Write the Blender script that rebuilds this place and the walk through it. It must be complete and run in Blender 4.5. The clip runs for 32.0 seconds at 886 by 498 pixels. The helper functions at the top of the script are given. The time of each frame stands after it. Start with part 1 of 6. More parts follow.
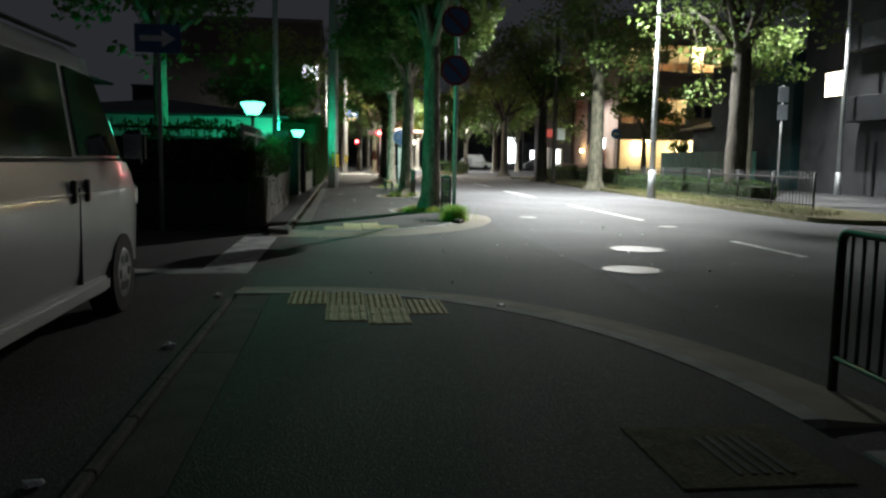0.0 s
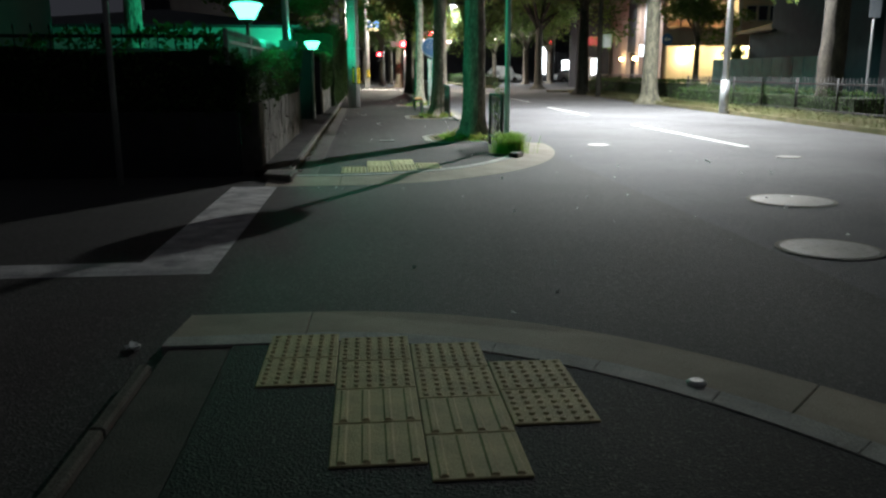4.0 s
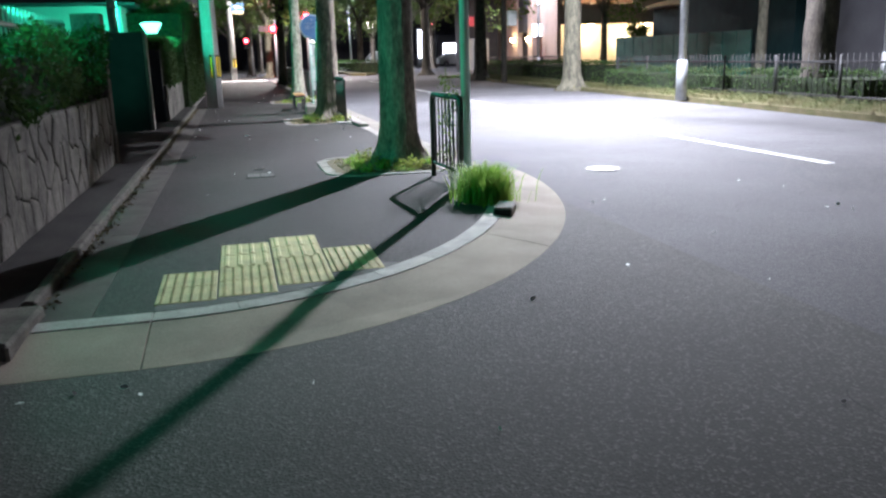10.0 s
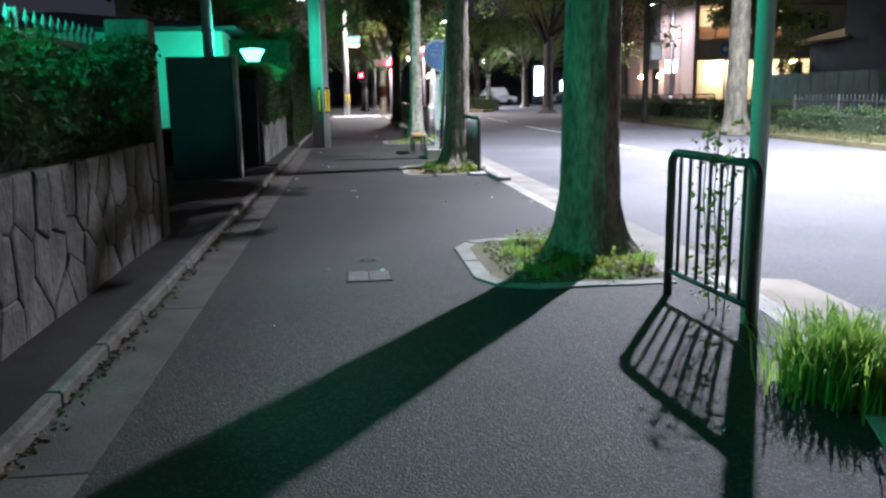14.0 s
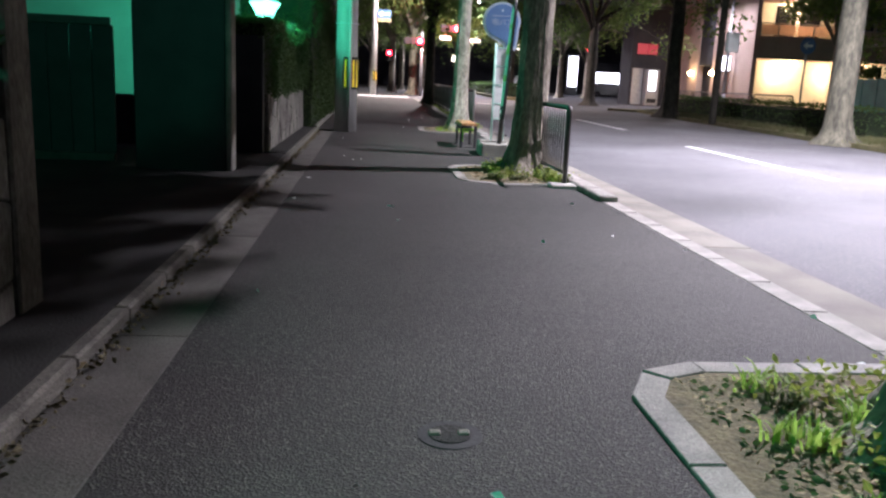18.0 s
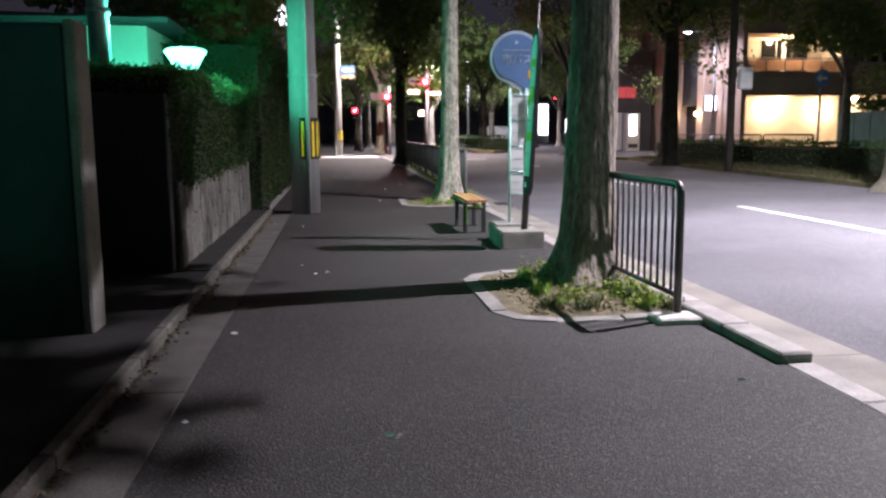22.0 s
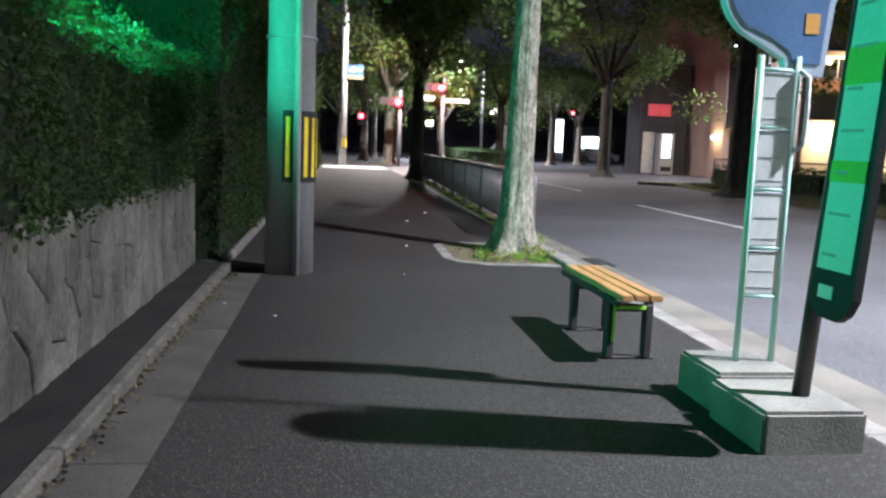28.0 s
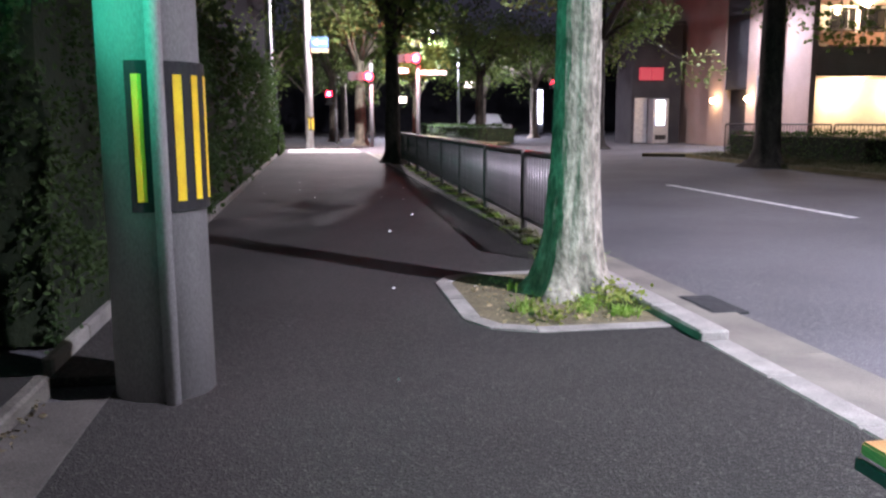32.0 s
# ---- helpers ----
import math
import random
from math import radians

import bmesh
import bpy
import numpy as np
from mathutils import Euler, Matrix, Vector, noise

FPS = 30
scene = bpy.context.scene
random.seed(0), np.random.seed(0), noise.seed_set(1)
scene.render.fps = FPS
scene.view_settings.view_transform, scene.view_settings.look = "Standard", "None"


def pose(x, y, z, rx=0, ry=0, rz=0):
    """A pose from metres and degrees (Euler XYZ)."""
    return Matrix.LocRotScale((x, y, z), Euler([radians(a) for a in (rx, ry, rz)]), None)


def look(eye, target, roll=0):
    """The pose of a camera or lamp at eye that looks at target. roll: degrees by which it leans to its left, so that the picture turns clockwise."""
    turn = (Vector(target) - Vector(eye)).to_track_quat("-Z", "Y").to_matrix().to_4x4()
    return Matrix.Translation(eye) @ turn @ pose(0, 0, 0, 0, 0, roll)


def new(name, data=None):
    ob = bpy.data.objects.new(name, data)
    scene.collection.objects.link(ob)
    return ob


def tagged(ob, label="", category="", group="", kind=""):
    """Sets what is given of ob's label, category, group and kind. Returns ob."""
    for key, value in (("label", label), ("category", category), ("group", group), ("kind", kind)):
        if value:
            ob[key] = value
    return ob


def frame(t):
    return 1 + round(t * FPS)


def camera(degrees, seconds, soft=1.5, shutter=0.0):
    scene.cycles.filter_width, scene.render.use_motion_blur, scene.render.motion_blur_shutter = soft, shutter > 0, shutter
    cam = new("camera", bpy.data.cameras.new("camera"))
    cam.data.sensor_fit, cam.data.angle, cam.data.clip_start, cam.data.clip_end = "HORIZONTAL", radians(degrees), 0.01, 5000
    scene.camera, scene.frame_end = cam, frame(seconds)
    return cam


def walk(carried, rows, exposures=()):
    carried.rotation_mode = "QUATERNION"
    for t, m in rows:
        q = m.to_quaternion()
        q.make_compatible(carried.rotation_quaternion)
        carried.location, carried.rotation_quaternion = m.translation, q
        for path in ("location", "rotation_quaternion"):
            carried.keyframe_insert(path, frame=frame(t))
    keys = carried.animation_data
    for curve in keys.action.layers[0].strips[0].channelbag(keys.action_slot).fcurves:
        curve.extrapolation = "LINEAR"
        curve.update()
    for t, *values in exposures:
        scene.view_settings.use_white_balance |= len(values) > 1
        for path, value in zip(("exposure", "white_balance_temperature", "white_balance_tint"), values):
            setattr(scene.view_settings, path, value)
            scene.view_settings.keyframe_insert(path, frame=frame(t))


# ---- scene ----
cam = camera(57.4, 32.0, soft=2.5)
PATH = [
    (0, (0.477, -4.463, 1.122), (0.724, -2.49, 0.903), 1.0),
    (0.5, (0.471, -4.054, 1.114), (0.716, -2.092, 0.813), 0.5),
    (1, (0.494, -3.632, 1.124), (0.713, -1.662, 0.856), 0.9),
    (1.5, (0.474, -3.268, 1.134), (0.707, -1.32, 0.749), 0.2),
    (2, (0.535, -2.822, 1.133), (0.705, -0.856, 0.807), 0.8),
    (2.5, (0.525, -2.405, 1.119), (0.783, -0.458, 0.74), 1.1),
    (3, (0.526, -1.928, 1.129), (0.71, 0.032, 0.771), 2.7),
    (3.5, (0.481, -1.521, 1.132), (0.673, 0.421, 0.695), 0.7),
    (5.5, (0.532, 0.21, 1.201), (0.71, 2.173, 0.862), -0.8),
    (6, (0.521, 0.703, 1.174), (0.707, 2.668, 0.849), -0.5),
    (6.5, (0.57, 1.079, 1.183), (0.833, 3.023, 0.795), -1.0),
    (7, (0.54, 1.551, 1.173), (0.738, 3.508, 0.812), 0.5),
    (7.5, (0.528, 1.948, 1.175), (0.732, 3.892, 0.754), -1.5),
    (8, (0.534, 2.429, 1.17), (0.645, 4.37, 0.702), 0.4),
    (8.5, (0.513, 2.91, 1.17), (0.757, 4.839, 0.702), 0.7),
    (9, (0.556, 3.391, 1.169), (0.868, 5.332, 0.799), 0.1),
    (9.5, (0.613, 3.819, 1.165), (0.961, 5.747, 0.763), -1.9),
    (10, (0.665, 4.274, 1.158), (1.129, 6.163, 0.693), -1.6),
    (10.5, (0.681, 4.695, 1.153), (1.135, 6.606, 0.777), 0.4),
    (11, (0.69, 5.136, 1.151), (1.037, 7.069, 0.769), 1.3),
    (11.5, (0.698, 5.565, 1.143), (1.034, 7.499, 0.759), 0.2),
    (12, (0.718, 6.003, 1.151), (1.042, 7.922, 0.692), 0.6),
    (12.5, (0.755, 6.446, 1.142), (1.045, 8.386, 0.753), 0.6),
    (13, (0.756, 6.877, 1.134), (1.056, 8.814, 0.739), 0.3),
    (13.5, (0.755, 7.358, 1.143), (0.951, 9.325, 0.838), 0.4),
    (14, (0.751, 7.768, 1.124), (0.97, 9.72, 0.75), -0.9),
    (14.5, (0.789, 8.245, 1.123), (0.987, 10.207, 0.791), -0.8),
    (15, (0.764, 8.674, 1.103), (0.974, 10.611, 0.652), -0.8),
    (15.5, (0.79, 9.124, 1.119), (0.947, 11.099, 0.845), 0.2),
    (17.5, (0.678, 10.709, 1.015), (0.891, 12.67, 0.686), 2.5),
    (18, (0.596, 11.137, 1.013), (0.782, 13.086, 0.603), 2.7),
    (18.5, (0.583, 11.624, 1.012), (0.597, 13.59, 0.641), 4.7),
    (19, (0.552, 12.041, 1.062), (0.637, 14.014, 0.742), 3.0),
    (19.5, (0.536, 12.493, 1.076), (0.688, 14.462, 0.761), 1.8),
    (20, (0.519, 12.944, 1.095), (0.713, 14.919, 0.842), 1.1),
    (20.5, (0.521, 13.405, 1.08), (0.726, 15.379, 0.826), 0.4),
    (21, (0.538, 13.834, 1.084), (0.758, 15.804, 0.816), -0.1),
    (21.5, (0.548, 14.266, 1.025), (0.843, 16.22, 0.719), 0.7),
    (22, (0.598, 14.692, 1.098), (0.849, 16.656, 0.816), -0.4),
    (22.5, (0.596, 15.121, 1.044), (0.85, 17.086, 0.772), 1.0),
    (23, (0.614, 15.545, 1.085), (0.783, 17.531, 0.92), 0.1),
    (23.5, (0.588, 15.978, 1.054), (0.8, 17.956, 0.853), 0.4),
    (24, (0.586, 16.401, 1.06), (0.776, 18.382, 0.867), 1.3),
    (24.5, (0.559, 16.778, 1.07), (0.812, 18.742, 0.793), 0.8),
    (26.5, (0.479, 18.267, 1.045), (0.779, 20.222, 0.753), 0.4),
    (27, (0.502, 18.663, 1.09), (0.739, 20.636, 0.863), 2.1),
    (27.5, (0.489, 19.04, 1.063), (0.853, 20.978, 0.725), 1.7),
    (28, (0.53, 19.475, 1.102), (0.789, 21.442, 0.848), 2.3),
    (28.5, (0.529, 19.875, 1.102), (0.811, 21.836, 0.829), 1.2),
    (29, (0.589, 20.306, 1.138), (0.823, 22.283, 0.945), 0.6),
    (29.5, (0.631, 20.688, 1.127), (0.963, 22.646, 0.89), -1.3),
    (30, (0.677, 21.15, 1.136), (1.01, 23.11, 0.915), -0.7),
    (30.5, (0.695, 21.541, 1.111), (1.053, 23.491, 0.842), -0.6),
    (31, (0.702, 21.987, 1.132), (1.021, 23.945, 0.875), 1.6),
    (31.5, (0.723, 22.428, 1.105), (1.004, 24.387, 0.816), -0.2),
    (32, (0.761, 22.879, 1.098), (1.073, 24.831, 0.788), -0.2),
]
walk(cam, [(t, look(eye, target, roll)) for t, eye, target, roll in PATH],
     [(0, 1.44, 6800, -4), (4, 1.48, 6650, -2), (6, 1.54, 6450, 0), (8, 1.8, 6300, 5), (9, 1.88, 6200, 9), (12, 1.9, 5850, 12), (13.5, 1.8, 5850, 12), (16, 1.74, 6100, 17), (18, 1.52, 6300, 20), (20, 1.56, 6400, 22), (22, 1.46, 6400, 22), (24, 1.4, 6300, 18), (28, 1.62, 6050, 10), (30, 1.68, 6000, 17), (32, 1.72, 6000, 25)])

# ---- light of the place: a night sky, street lamps, garden lanterns; one added fill beam ----
world = bpy.data.worlds.new("night_sky")
scene.world = world
world.use_nodes = True
sky = world.node_tree.nodes["Background"]
sky.inputs[0].default_value = (0.016, 0.016, 0.021, 1)
sky.inputs[1].default_value = 0.5


def lamp(name, kind, place, power, colour, size=0.2, aim=None, spread=180):
    data = bpy.data.lights.new(name, kind)
    data.energy, data.color = power, colour
    if kind == "AREA":
        data.shape, data.size, data.spread = "DISK", size, radians(spread)
    else:
        data.shadow_soft_size = size
    if kind == "SPOT":
        data.spot_size, data.spot_blend = radians(spread), 0.52
    ob = new(name, data)
    ob.matrix_world = look(place, aim) if aim else Matrix.Translation(place)
    return ob


COOL, TEAL, WARM = (0.93, 0.91, 1.0), (0.05, 1.0, 0.58), (1.0, 0.72, 0.38)
lamp("street_light_beam", "SPOT", (7.9, 21.4, 7.50), 8700, COOL, 0.13, (7.6, 21.4, 0), 155)
# Second beam from the same head, added to brighten ground to the south.
lamp("street_light_side_beam", "SPOT", (7.9, 21.4, 7.50), 3600, COOL, 0.13, (5.0, 14.4, 0), 46)
lamp("far_street_light_beam", "AREA", (18.2, 54.6, 6.02), 270, COOL, 0.3, (17.0, 54.2, 0))
lamp("side_street_light_beam", "SPOT", (18.0, 25.6, 7.98), 1300, COOL, 0.13, (17.0, 25.6, 0), 125)
lamp("crossing_light_beam", "AREA", (3.9, 56.0, 7.52), 1500, (1.0, 0.93, 0.86), 0.3, (3.0, 56.0, 0))
lamp("distant_street_light_beam", "AREA", (9.4, 82.0, 7.52), 2500, COOL, 0.3, (9.0, 82.0, 0))
lamp("signal_red_glow", "POINT", (5.47, 59.55, 3.95), 150, (1.0, 0.04, 0.05), 0.12)
lamp("signal_red_glow_2", "POINT", (3.36, 60.1, 3.15), 60, (1.0, 0.04, 0.05), 0.12)
lamp("lantern_glow_a", "POINT", (-1.24, 11.6, 2.05), 66, TEAL, 0.1)
lamp("lantern_glow_b", "POINT", (-1.07, 24.25, 1.95), 125, TEAL, 0.1)


# ---- materials ----
def mat(name, c1, c2=None, scale=3.0, rough=0.8, bump=0.0, fine=120.0, metal=0.0, grain=0.25, spec=0.3, stretch=None):
    """Two colours mixed by large stains, modulated by fine grain, with relief."""
    m = bpy.data.materials.new(name)
    m.use_nodes = True
    n, link = m.node_tree.nodes, m.node_tree.links.new
    b = n["Principled BSDF"]
    c2 = c2 or tuple(v * 0.7 for v in c1)
    tc = n.new("ShaderNodeTexCoord")
    mp = n.new("ShaderNodeMapping")
    mp.inputs["Scale"].default_value = stretch or (1, 1, 1)
    link(tc.outputs["Object"], mp.inputs[0])
    big, small = n.new("ShaderNodeTexNoise"), n.new("ShaderNodeTexNoise")
    big.inputs["Scale"].default_value, big.inputs["Detail"].default_value = scale, 5
    small.inputs["Scale"].default_value, small.inputs["Detail"].default_value = fine, 3
    for t in (big, small):
        link(mp.outputs[0], t.inputs["Vector"])
    ramp = n.new("ShaderNodeValToRGB")
    ramp.color_ramp.elements[0].position, ramp.color_ramp.elements[1].position = 0.35, 0.68
    ramp.color_ramp.elements[0].color, ramp.color_ramp.elements[1].color = (*c1, 1), (*c2, 1)
    link(big.outputs[0], ramp.inputs[0])
    mul = n.new("ShaderNodeMix")
    mul.data_type, mul.blend_type = "RGBA", "OVERLAY"
    mul.inputs[0].default_value = grain
    link(ramp.outputs[0], mul.inputs[6])
    link(small.outputs[0], mul.inputs[7])
    info = n.new("ShaderNodeObjectInfo")
    hsv = n.new("ShaderNodeHueSaturation")
    rng = n.new("ShaderNodeMapRange")
    rng.inputs[3].default_value, rng.inputs[4].default_value = 0.91, 1.09
    link(info.outputs["Random"], rng.inputs[0])
    link(rng.outputs[0], hsv.inputs["Value"])
    link(mul.outputs[2], hsv.inputs["Color"])
    link(hsv.outputs[0], b.inputs["Base Color"])
    b.inputs["Roughness"].default_value, b.inputs["Metallic"].default_value = rough, metal
    b.inputs["Specular IOR Level"].default_value = spec
    if bump:
        bn = n.new("ShaderNodeBump")
        bn.inputs["Strength"].default_value, bn.inputs["Distance"].default_value = min(1, bump), 0.01 * max(1, bump)
        link(small.outputs[0], bn.inputs["Height"])
        link(bn.outputs[0], b.inputs["Normal"])
    return m


def aggregate(name, dark, light, stone, size, amount, rough, patch, relief=0.005):
    """Asphalt: pale stones of one size scattered in dark binder, with worn patches."""
    m = mat(name, dark, light, patch, rough, 0.0, 60, grain=0.3)
    n, link = m.node_tree.nodes, m.node_tree.links.new
    b = n["Principled BSDF"]
    old = b.inputs["Base Color"].links[0].from_socket
    vor = n.new("ShaderNodeTexVoronoi")
    vor.inputs["Scale"].default_value = 1 / size
    link(n["Mapping"].outputs[0], vor.inputs["Vector"])
    sep = n.new("ShaderNodeSeparateColor")
    link(vor.outputs["Color"], sep.inputs[0])
    th = n.new("ShaderNodeMapRange")
    th.inputs[1].default_value, th.inputs[2].default_value = 1 - amount, 1.0
    link(sep.outputs[0], th.inputs[0])
    mx = n.new("ShaderNodeMix")
    mx.data_type = "RGBA"
    link(th.outputs[0], mx.inputs[0])
    link(old, mx.inputs[6])
    mx.inputs[7].default_value = (*stone, 1)
    wide = n.new("ShaderNodeTexNoise")
    wide.inputs["Scale"].default_value, wide.inputs["Detail"].default_value = 0.35, 5
    link(n["Mapping"].outputs[0], wide.inputs["Vector"])
    rng_w = n.new("ShaderNodeMapRange")
    rng_w.inputs[1].default_value, rng_w.inputs[2].default_value = 0.3, 0.7
    rng_w.inputs[3].default_value, rng_w.inputs[4].default_value = 0.78, 1.2
    link(wide.outputs[0], rng_w.inputs[0])
    worn = n.new("ShaderNodeMix")
    worn.data_type, worn.blend_type = "RGBA", "MULTIPLY"
    worn.inputs[0].default_value = 1.0
    link(mx.outputs[2], worn.inputs[6])
    link(rng_w.outputs[0], worn.inputs[7])
    link(worn.outputs[2], b.inputs["Base Color"])
    bn = n.new("ShaderNodeBump")
    bn.inputs["Strength"].default_value, bn.inputs["Distance"].default_value = 0.6, relief
    link(vor.outputs["Distance"], bn.inputs["Height"])
    link(bn.outputs[0], b.inputs["Normal"])
    return m


def leafy(m, share=0.4):
    """Lets light pass through thin leaves."""
    n, link = m.node_tree.nodes, m.node_tree.links.new
    b = n["Principled BSDF"]
    tr, mx = n.new("ShaderNodeBsdfTranslucent"), n.new("ShaderNodeMixShader")
    link(b.inputs["Base Color"].links[0].from_socket, tr.inputs["Color"])
    mx.inputs[0].default_value = share
    link(b.outputs[0], mx.inputs[1])
    link(tr.outputs[0], mx.inputs[2])
    link(mx.outputs[0], n["Material Output"].inputs["Surface"])
    return m


def glow(name, colour, strength):
    m = bpy.data.materials.new(name)
    m.use_nodes = True
    b = m.node_tree.nodes["Principled BSDF"]
    b.inputs["Base Color"].default_value = (0.02, 0.02, 0.02, 1)
    b.inputs["Emission Color"].default_value = (*colour, 1)
    b.inputs["Emission Strength"].default_value = strength
    return m


def glass(name, tint=(0.9, 0.95, 0.95), rough=0.03):
    m = bpy.data.materials.new(name)
    m.use_nodes = True
    b = m.node_tree.nodes["Principled BSDF"]
    b.inputs["Base Color"].default_value = (*tint, 1)
    b.inputs["Roughness"].default_value = rough
    b.inputs["Transmission Weight"].default_value = 1.0
    return m


ASPHALT = aggregate("road_asphalt", (0.055, 0.054, 0.0575), (0.080, 0.078, 0.083), (0.13, 0.128, 0.127), 0.009, 0.3, 0.86, 0.5)
OLDROAD = aggregate("side_street_asphalt", (0.044, 0.0425, 0.040), (0.066, 0.064, 0.060), (0.12, 0.116, 0.108), 0.010, 0.3, 0.86, 0.4)
PATHWAY = aggregate("pavement_asphalt", (0.0205, 0.0195, 0.0174), (0.034, 0.0322, 0.0287), (0.076, 0.072, 0.063), 0.0075, 0.26, 0.82, 0.6, 0.008)
# Darker asphalt, for the southern pavement only.
DARKPATH = aggregate("dark_pavement_asphalt", (0.0105, 0.010, 0.0105), (0.018, 0.0172, 0.0175), (0.060, 0.057, 0.054), 0.0085, 0.2, 0.82, 0.6, 0.008)
CONCRETE = mat("old_concrete", (0.24, 0.23, 0.20), (0.14, 0.135, 0.12), 3.2, 0.9, 0.22, 90, grain=0.5)
# Dark from soil, and coloured darker still for tree shade on the driveway.
DARKCON = mat("dirty_shaded_concrete", (0.025, 0.0245, 0.021), (0.013, 0.0128, 0.0115), 3.0, 0.92, 0.5, 90, grain=0.5)
KERB = mat("pale_kerb_stone", (0.44, 0.425, 0.39), (0.29, 0.28, 0.255), 5, 0.85, 0.5, 110, grain=0.5)
CORNERGUT = mat("pale_corner_concrete", (0.34, 0.295, 0.23), (0.235, 0.205, 0.162), 2.5, 0.9, 0.4, 140, grain=0.5)
KERBDULL = mat("weathered_kerb_stone", (0.27, 0.255, 0.23), (0.165, 0.155, 0.14), 5, 0.88, 0.5, 110, grain=0.6)
APRON = mat("smooth_grey_apron", (0.115, 0.112, 0.105), (0.085, 0.083, 0.078), 4, 0.9, 0.3, 140, grain=0.4)
GUTTER = mat("gutter_concrete", (0.170, 0.155, 0.130), (0.115, 0.105, 0.090), 3, 0.9, 0.4, 140, grain=0.5)
MORTAR = mat("dark_wall_mortar", (0.10, 0.095, 0.083), (0.06, 0.058, 0.051), 6, 0.95, 0.8, 60, grain=0.6)
WALLSTONE = mat("rough_wall_stone", (0.165, 0.155, 0.132), (0.070, 0.067, 0.058), 4.0, 0.92, 1.1, 38, grain=0.7, stretch=(1, 1, 0.6))
DARKTILE = mat("dark_gate_wall", (0.030, 0.032, 0.036), (0.020, 0.021, 0.025), 4, 0.55, 0.2, 60)
TACTILE = mat("yellow_tactile_tile", (0.60, 0.51, 0.26), (0.44, 0.38, 0.21), 6, 0.75, 0.4, 150, grain=0.45)
PAINT = mat("worn_road_paint", (0.62, 0.62, 0.60), (0.30, 0.30, 0.30), 6, 0.7, 0.3, 90, grain=0.8)
SOIL = mat("pit_soil", (0.15, 0.125, 0.07), (0.085, 0.075, 0.045), 8, 1.0, 1.0, 60, grain=0.8)
TURF = mat("dry_turf", (0.085, 0.085, 0.035), (0.14, 0.115, 0.065), 2.5, 1.0, 1.0, 70, grain=0.8)
BARK = mat("tree_bark", (0.25, 0.215, 0.17), (0.12, 0.105, 0.085), 9, 0.95, 2.4, 34, grain=0.9, stretch=(1, 1, 0.42))
MIDBARK = mat("mottled_bark", (0.12, 0.112, 0.08), (0.045, 0.043, 0.032), 8, 0.9, 1.0, 24, grain=0.6, stretch=(1, 1, 0.4))
LITTER = mat("dry_leaf", (0.33, 0.26, 0.15), (0.21, 0.17, 0.09), 9, 0.9, 0.3, 60)
PALEBARK = mat("flaking_pale_bark", (0.27, 0.25, 0.20), (0.10, 0.092, 0.07), 11, 0.9, 1.6, 36, grain=0.9, stretch=(1, 1, 0.55))
LEAF = leafy(mat("broad_leaf", (0.085, 0.145, 0.035), (0.14, 0.18, 0.05), 0.9, 0.6, 0, 30))
HEDGELEAF = leafy(mat("hedge_leaf", (0.036, 0.074, 0.022), (0.060, 0.100, 0.030), 2.0, 0.75, 0, 30))
# Near-black green that stands for the shade between hedge leaves.
DARKHEDGE = mat("hedge_inside_shade", (0.012, 0.02, 0.009), (0.02, 0.028, 0.012), 6, 1.0, 1.0, 30)
GRASS = leafy(mat("grass_blade", (0.22, 0.37, 0.06), (0.30, 0.43, 0.09), 5, 0.6, 0, 30), 0.5)
RAILGREY = mat("dull_grey_steel", (0.21, 0.195, 0.19), (0.15, 0.14, 0.135), 12, 0.38, 0.1, 200, metal=0.35, spec=0.5)
BLACKMETAL = mat("dark_brown_steel", (0.058, 0.051, 0.047), (0.036, 0.033, 0.032), 12, 0.42, 0.1, 200, metal=0.3, spec=0.5)
TEALPAINT = mat("pale_green_painted_steel", (0.46, 0.70, 0.62), (0.40, 0.62, 0.55), 6, 0.5, 0.1, 80)
STEEL = mat("galvanised_steel", (0.42, 0.43, 0.44), (0.30, 0.31, 0.32), 9, 0.45, 0.1, 90, metal=0.6)
POLECON = mat("utility_pole_concrete", (0.36, 0.355, 0.34), (0.26, 0.255, 0.245), 4, 0.9, 0.2, 140, grain=0.4, stretch=(1, 1, 0.4))
SLAT = mat("orange_brown_slat", (0.42, 0.215, 0.085), (0.30, 0.15, 0.06), 7, 0.6, 0.3, 60, grain=0.5, stretch=(4, 0.6, 4))
BENCHMETAL = mat("dark_bench_steel", (0.055, 0.05, 0.055), (0.04, 0.036, 0.04), 9, 0.5, 0.1, 100, metal=0.2)
LIMEPLATE = mat("reflective_lime_edge", (0.35, 0.75, 0.06), (0.28, 0.6, 0.05), 9, 0.35, 0, 90)
YELLOW = mat("reflective_yellow", (0.80, 0.58, 0.02), (0.65, 0.45, 0.02), 9, 0.4, 0.1, 90)
BLACK = mat("black_rubber", (0.016, 0.016, 0.017), (0.024, 0.024, 0.025), 9, 0.7, 0.2, 60)
SIGNBLUE = mat("sign_blue", (0.08, 0.15, 0.32), (0.07, 0.135, 0.28), 7, 0.4, 0, 60)
SIGNGREY = mat("sign_back_grey", (0.30, 0.33, 0.36), (0.24, 0.27, 0.30), 7, 0.45, 0, 60, metal=0.3)
STOPBLUE = mat("bus_sign_blue", (0.12, 0.22, 0.40), (0.10, 0.19, 0.36), 5, 0.4, 0, 60)
STOPRIM = mat("bus_sign_rim", (0.45, 0.55, 0.62), (0.38, 0.47, 0.55), 5, 0.3, 0, 60)
